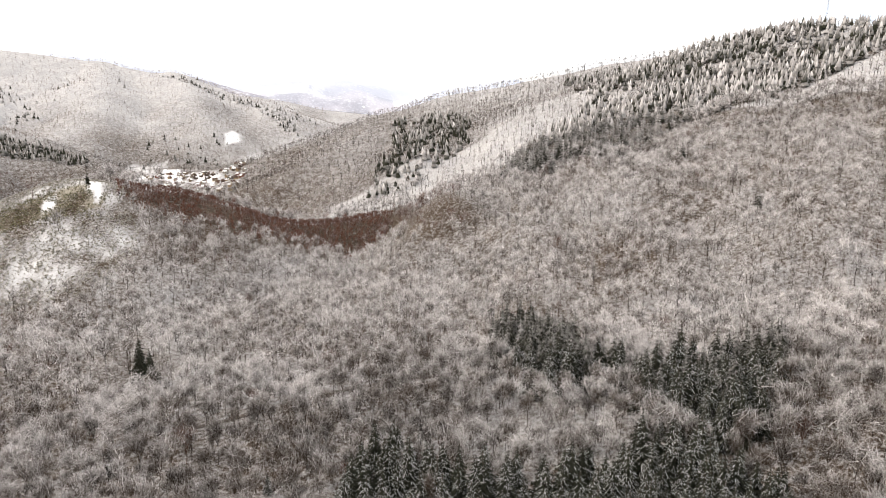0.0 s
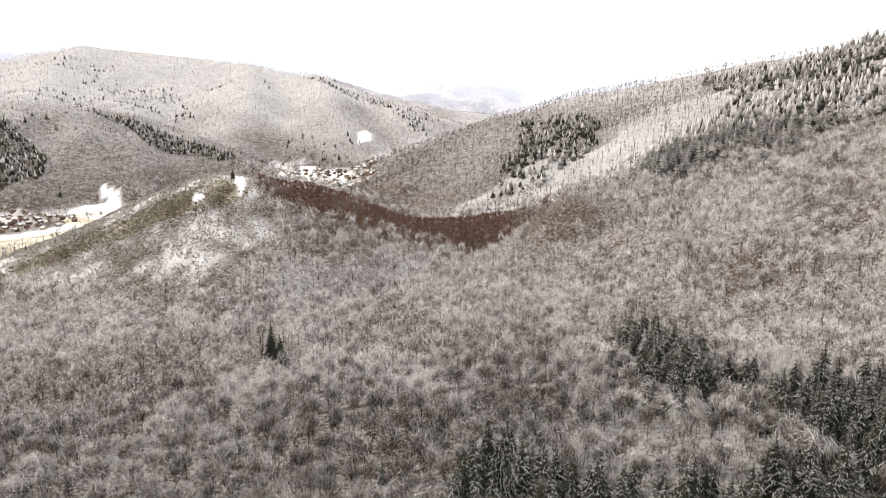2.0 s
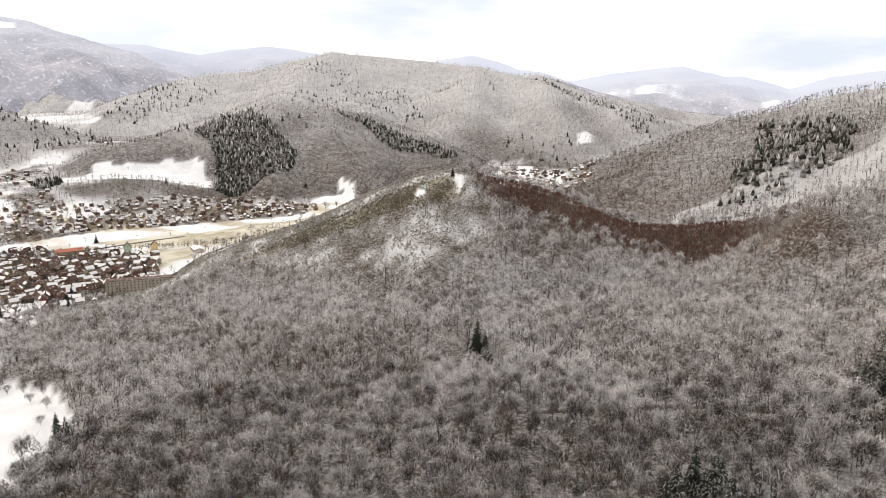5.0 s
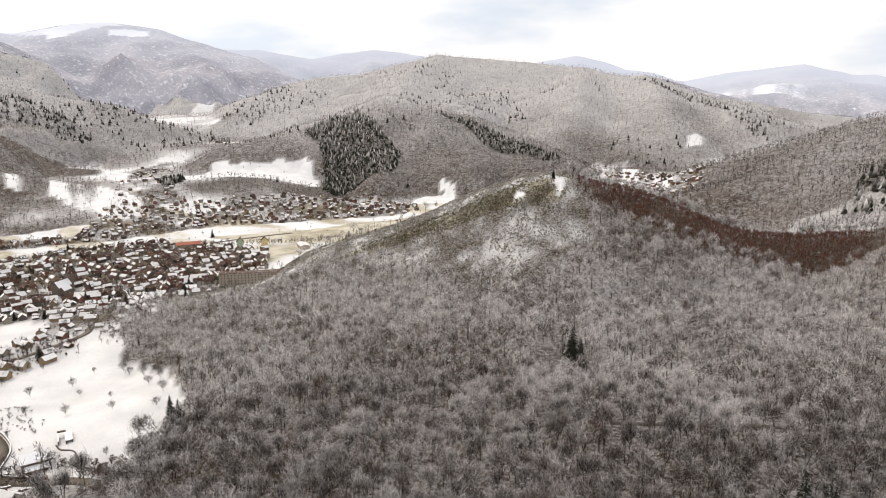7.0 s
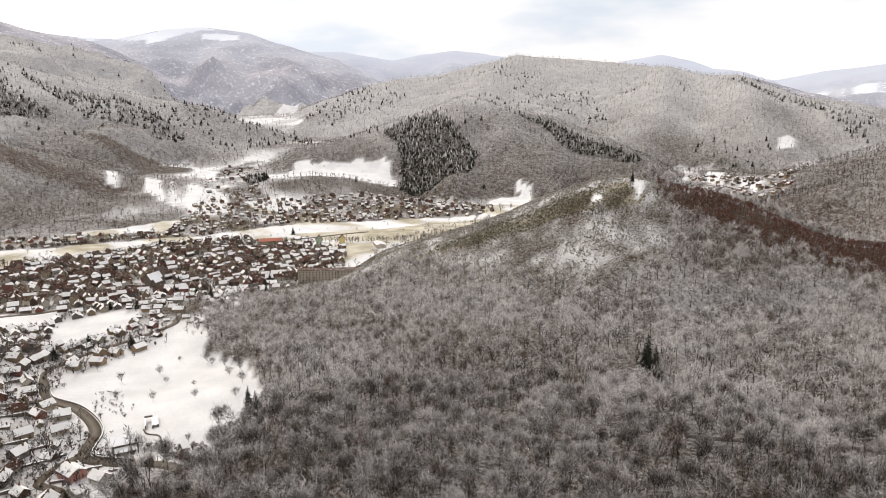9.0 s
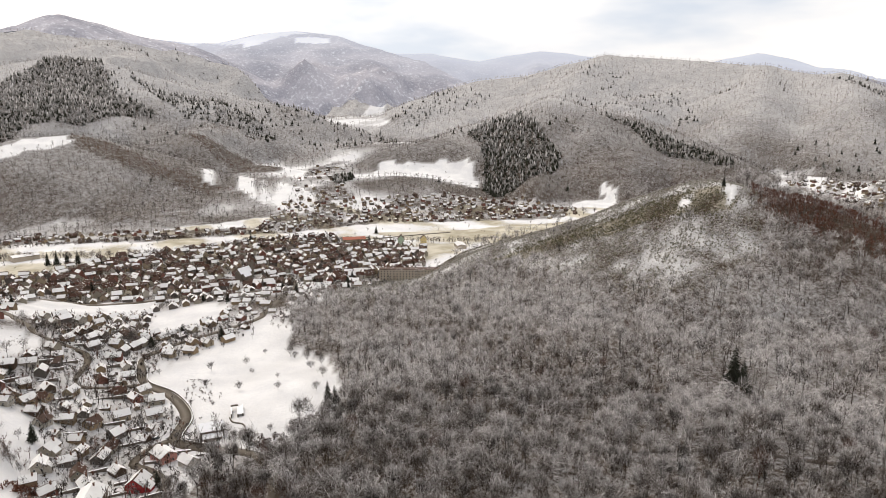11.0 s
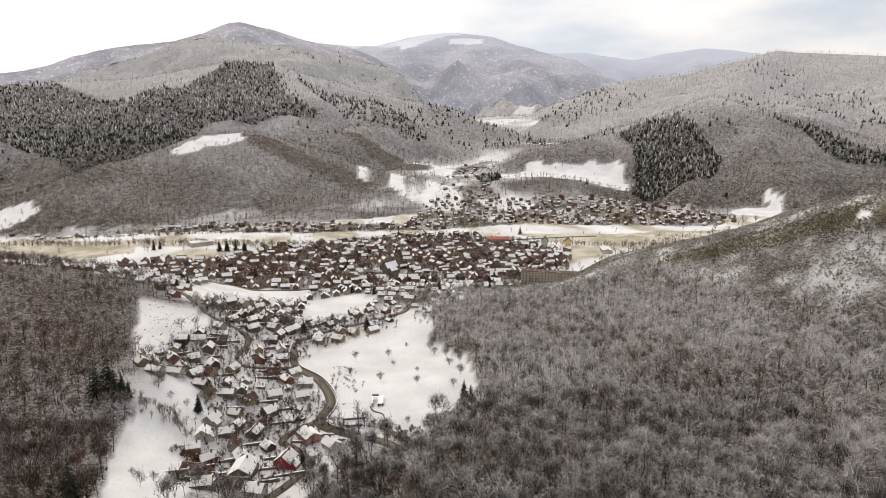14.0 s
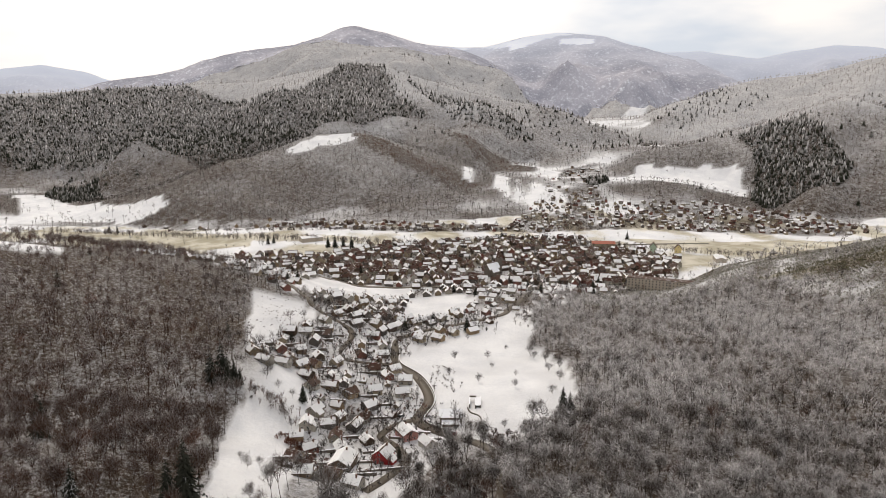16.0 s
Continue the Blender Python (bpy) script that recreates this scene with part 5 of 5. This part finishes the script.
M_PINK = plain_material("pink_render", (0.46, 0.22, 0.19), (0.54, 0.28, 0.24), 0.8)
M_RED = plain_material("red_boards", (0.32, 0.035, 0.04), (0.42, 0.06, 0.06), 0.8)
M_GREEN = plain_material("green_render", (0.30, 0.38, 0.28), (0.38, 0.45, 0.34), 0.8)
M_OCHRE = plain_material("ochre_render", (0.58, 0.46, 0.22), (0.66, 0.54, 0.30), 0.8)
M_CREAM = plain_material("cream_render", (0.36, 0.31, 0.25), (0.46, 0.40, 0.33), 0.5)
M_REDROOF = plain_material("red_sheet_roof", (0.30, 0.09, 0.06), (0.40, 0.14, 0.09), 0.3, 0.6)

at(house(11, 15, 4.4, 7.6, (1.0, 1.0), True, name="chalet", wall=M_TIMBER), -322, 62, 62, "dark timber chalet under a broad snowy roof", "house")
at(house(8.5, 10, 4.6, 8.0, (1.0, 1.15), True, True, name="red_house", wall=M_RED), -325, 84, 50, "small red house with a snowy roof", "house")
at(house(9, 12, 4.2, 6.6, (1.0, 1.0), True, name="pink_house", wall=M_PINK), -352, 104, 100, "pink rendered house with a low snowy roof", "house")
at(house(9.5, 10.5, 9.0, 14.5, (0, 0), True, name="villa", wall=M_GREEN), -880, 640, 55, "tall pale green villa with a steep dark roof", "house")
at(house(9.5, 10.5, 9.0, 14.0, (0, 0), True, name="villa", wall=M_OCHRE), -856, 668, 55, "tall ochre villa with a steep dark roof", "house")
at(house(16, 36, 6, 9, (0, 0), False, name="market_hall", roof=M_REDROOF), -935, 585, 155, "long hall with a red sheet roof", "hall")
at(house(20, 34, 6, 7.5, (1.0, 1.0), False, name="works_hall", wall=M_CREAM), -1085, 140, 10, "low works hall with a flat snowy roof", "hall")
at(house(14, 30, 5, 7.0, (1.0, 1.0), False, name="sports_hall", wall=M_CREAM), -790, 690, 60, "low hall with a white snowy roof", "hall")


def barn():
    b = new("barn")
    link("wall", *gather(shell(10, 13, 5.0, 7.6), box(5, 8.5, -5, 5, -1.5, 2.6)), M_TIMBER, parent=b)
    for side in (-1, 1):
        link("roof_slope", *slope_slab(side, 10, 13, 5.0, 7.6, 1.0, 0.05, 0.25), M_TILE, parent=b)
        link("roof_snow", *slope_slab(side, 10, 13, 5.0, 7.6, 0.85, 0.31, 0.2, 0.0), M_SNOW, parent=b, label="even snow on the roof")
    v, f = box(5.02, 9.4, -5.6, 5.6, 2.62, 2.8)
    link("lean_to_roof", [(x, y, z - (x - 5) * 0.22 + 0.6) for x, y, z in v], f, M_SNOW, parent=b, label="lower roof white with snow")
    link("gable_cladding", *box(-4.0, 4.0, -6.62, -6.51, 1.0, 5.0), M_CREAM, parent=b, label="pale boarded gable wall")
    return b


at(barn(), -364, 135, -18, "old timber barn with two snowy roofs by the road", "barn")


def church():
    c = new("church")
    link("nave_wall", *shell(13, 30, 12, 20), M_STONE, parent=c)
    link("aisle_wall", *gather(shell(9, 18, 8, 13)), M_STONE, parent=c).matrix_basis = pose(9.5, -4, 0)
    for side in (-1, 1):
        s = link("nave_roof", *slope_slab(side, 13, 30, 12, 20, 0.6, 0.05, 0.3), M_TILE, parent=c)
        link("roof_snow", *slope_slab(side, 13, 30, 12, 20, 0.5, 0.36, 0.2, 0.0), M_SNOW, parent=s, label="bright snow on the steep slope")
        s = link("aisle_roof", *slope_slab(side, 9, 18, 8, 13, 0.5, 0.05, 0.3), M_TILE, parent=c)
        s.matrix_basis = pose(9.5, -4, 0)
        link("roof_snow", *slope_slab(side, 9, 18, 8, 13, 0.4, 0.36, 0.2, 0.0), M_SNOW, parent=s)
    link("tower", *box(-4, 4, 15.6, 23.6, -2, 27), M_STONE, parent=c)
    v = [(-4.3, 15.3, 27), (4.3, 15.3, 27), (4.3, 23.9, 27), (-4.3, 23.9, 27), (0, 19.6, 46)]
    link("spire", v, [(0, 1, 4), (1, 2, 4), (2, 3, 4), (3, 0, 4), (3, 2, 1, 0)], M_TILE, parent=c, label="slender dark slate spire")
    for k in range(5):
        for side in (-1, 1):
            w = link("tall_window", *box(-0.09, 0.09, -0.7, 0.7, 3.5, 9.0), M_GLASS, parent=c)
            w.matrix_basis = pose(side * 6.5, -11 + 5.2 * k, 0)
    return c


church_ob = at(church(), -815, 345, 28, "stone church with snowy roofs and a slender spire", "church")
church_ob.matrix_basis = church_ob.matrix_basis @ Matrix.Diagonal((0.72, 0.72, 0.8, 1))


def block():
    b = new("apartment_block")
    L, D, H = 76, 12, 13
    link("wall", *box(-L / 2, L / 2, -D / 2, D / 2, -2, H), M_CREAM, parent=b)
    link("roof", *box(-L / 2 - 0.5, L / 2 + 0.5, -D / 2 - 0.5, D / 2 + 0.5, H + 0.003, H + 0.5), M_TILE, parent=b)
    first = None
    for i in range(20):
        for j in range(4):
            x, z = -L / 2 + 2.4 + i * 3.75, 1.6 + j * 3.1
            for side in (-1, 1):
                if first is None:
                    first = link("window", *box(-0.6, 0.6, -0.05, 0.05, -0.75, 0.75), M_GLASS, parent=b)
                    w = first
                else:
                    w = new("window", first.data)
                    w.parent = b
                w.matrix_basis = pose(x, side * (D / 2 + 0.02), z)
    return b


at(block(), -632, 478, 48, "long four-storey cream apartment block with rows of windows", "apartments")


def ramp():
    """A concrete cutting with a roofed slot, two walls and a curved kerb, on the meadow by the barn."""
    r = new("retaining_walls")
    for x, L in ((-3.2, 12), (0.6, 14), (3.6, 13)):
        w = link("side_wall", *box(x - 0.3, x + 0.3, -L / 2, L / 2, -1.5, 2.2), M_STONE, parent=r)
        link("wall_snow", *box(x - 0.36, x + 0.36, -L / 2 - 0.05, L / 2 + 0.05, 2.203, 2.4), M_SNOW, parent=w)
    link("lintel", *box(-3.5, 0.9, 5.0, 6.4, 2.41, 3.0), M_STONE, parent=r)
    link("slot_roof", *box(0.95, 3.25, -6, 6.5, 1.6, 1.85), M_SNOW, parent=r, label="snow-covered slab between two walls")
    return r


at(ramp(), -381, 157, 68, "concrete retaining walls of a cutting in the meadow", "wall")
strip("kerb_track", smooth_line([(-378, 151), (-370, 150), (-362, 153), (-352, 150), (-345, 143)], 2.0), 0.7, 0.5, 0.1, M_STONE, "low curved concrete kerb on the snowy slope", "kerb")
for shift, h in ((4.3, 1.1),):
    main = ROAD_LINES["main_road"]
    t = np.gradient(main, axis=0)
    t /= np.linalg.norm(t, axis=1, keepdims=True)
    side = main + np.stack([t[:, 1], -t[:, 0]], -1) * shift
    strip("roadside_wall", side[30:-12], 0.6, h, 0.1, M_STONE, "low stone wall along the road", "wall")
    strip("wall_snow", side[30:-12], 0.5, h + 0.12, 0.1, M_SNOW, "ridge of snow on the roadside wall", "snow")


strip("forest_track", smooth_line([(-225, 240), (-196, 258), (-171, 272), (-139, 301), (-109, 314), (-81, 327), (-57, 339), (-20, 352), (20, 358)], 3.0), 3.4, 0.25, 0.0, M_TRACK, "dark forest track cut into the wooded slope", "path")
strip("slope_wall", smooth_line([(-250, 150), (-255, 155), (-267, 165), (-278, 176)], 2.0), 0.8, 1.4, 0.1, M_STONE, "old wall climbing through the wood's edge", "wall")


def garden_wall(L):
    w = new("garden_wall")
    link("wall", *box(-L / 2, L / 2, -0.3, 0.3, -1.2, 1.3), M_STONE, parent=w)
    link("snow_cap", *box(-L / 2 - 0.05, L / 2 + 0.05, -0.42, 0.42, 1.303, 1.5), M_SNOW, parent=w, label="cap of snow on the wall")
    return tagged(w, "dark garden terrace wall with a cap of snow", "wall", "garden walls")


walls = [garden_wall(L) for L in (12, 17, 23)]
spots = spaced(rng.uniform((-600, 30), (-300, 140), (1600, 2)), 12)
spots = [s for s in spots if within("town", np.array([s[0]]), np.array([s[1]]))[0] > 0.5 and road_gap(np.array([s[0]]), np.array([s[1]]))[0] > 7
         and np.min(np.hypot(NEAR_LOTS[:, 0] - s[0], NEAR_LOTS[:, 1] - s[1])) > 6.5]
for k, (x, y) in enumerate(spots[:95]):
    m = pose(x, y, ground_at(x, y), 0, 0, math.degrees(math.atan2(y, x)) + 90 + rng.normal(0, 6))
    if k < 3:
        walls[k].matrix_basis = m
    else:
        copy_thing(walls[k % 3], m)


def car(mat, label):
    c = new("car")
    v, f = box(-2.1, 2.1, -0.85, 0.85, 0.3, 0.85)
    v2 = [(x, y, z) for x, y, z in [(-1.5, -0.8, 0.85), (1.1, -0.8, 0.85), (-1.5, 0.8, 0.85), (1.1, 0.8, 0.85), (-1.1, -0.65, 1.45), (0.5, -0.65, 1.45), (-1.1, 0.65, 1.45), (0.5, 0.65, 1.45)]]
    link("body", *gather((v, f), (v2, f)), mat, parent=c)
    link("roof_snow", *box(-1.05, 0.45, -0.6, 0.6, 1.453, 1.53), M_SNOW, parent=c)
    for x in (-1.3, 1.3):
        for y in (-0.8, 0.8):
            a = np.arange(10) * 2 * np.pi / 10
            wv = [(x + 0.32 * math.cos(q), y + d, 0.32 + 0.32 * math.sin(q)) for d in (-0.12, 0.12) for q in a]
            wf = [tuple(range(10)), tuple(range(19, 9, -1))] + [(i, 10 + i, 10 + (i + 1) % 10, (i + 1) % 10) for i in range(10)]
            link("wheel", wv, wf, M_GLASS, parent=c)
    return tagged(c, label, "car", "parked cars")


M_CARS = [plain_material("car_paint", c, tuple(q * 1.15 for q in c), 2.0, 0.35) for c in ((0.04, 0.045, 0.05), (0.30, 0.30, 0.31), (0.16, 0.03, 0.03))]
for k, (x, y, turn) in enumerate(((-366, 122, 20), (-362, 109, 80), (-344, 131, 150), (-380, 108, 100), (-432, 128, 5), (-470, 110, 85))):
    c = car(M_CARS[k % 3], ("dark car parked beside the road", "grey car parked beside the road", "red car parked beside the road")[k % 3])
    c.matrix_basis = pose(x, y, ground_at(x, y) + 0.36, 0, 0, turn)


def mast():
    m = new("radio_mast")
    H = 42
    legs = [np.array([math.cos(a), math.sin(a), 0]) for a in (0, 2.094, 4.189)]
    for a in legs:
        part("leg", *spike(a * 1.6, a * 0.4 + np.array([0, 0, H]), 0.16), M_STEEL, m)
    for k in range(10):
        z = H * k / 10
        s0, s1 = 1.6 - 1.2 * k / 10, 1.6 - 1.2 * (k + 1) / 10
        for i in range(3):
            part("brace", *spike(legs[i] * s0 + np.array([0, 0, z]), legs[(i + 1) % 3] * s1 + np.array([0, 0, z + H / 10]), 0.08), M_STEEL, m)
    for z, a in ((34, 0.4), (38, 2.0), (30, 4.0)):
        v, f = box(-0.9, 0.9, -0.9, 0.9, z - 1.2, z + 1.2)
        o = part("antenna", *spike(np.array([math.cos(a), math.sin(a), z]), np.array([math.cos(a), math.sin(a), z + 3]), 0.6, 6), M_STEEL, m)
    return tagged(m, "slim steel lattice mast above the wooded ridge", "mast")


mast().matrix_basis = pose(535, 990, ground_at(535, 990) - 0.5)
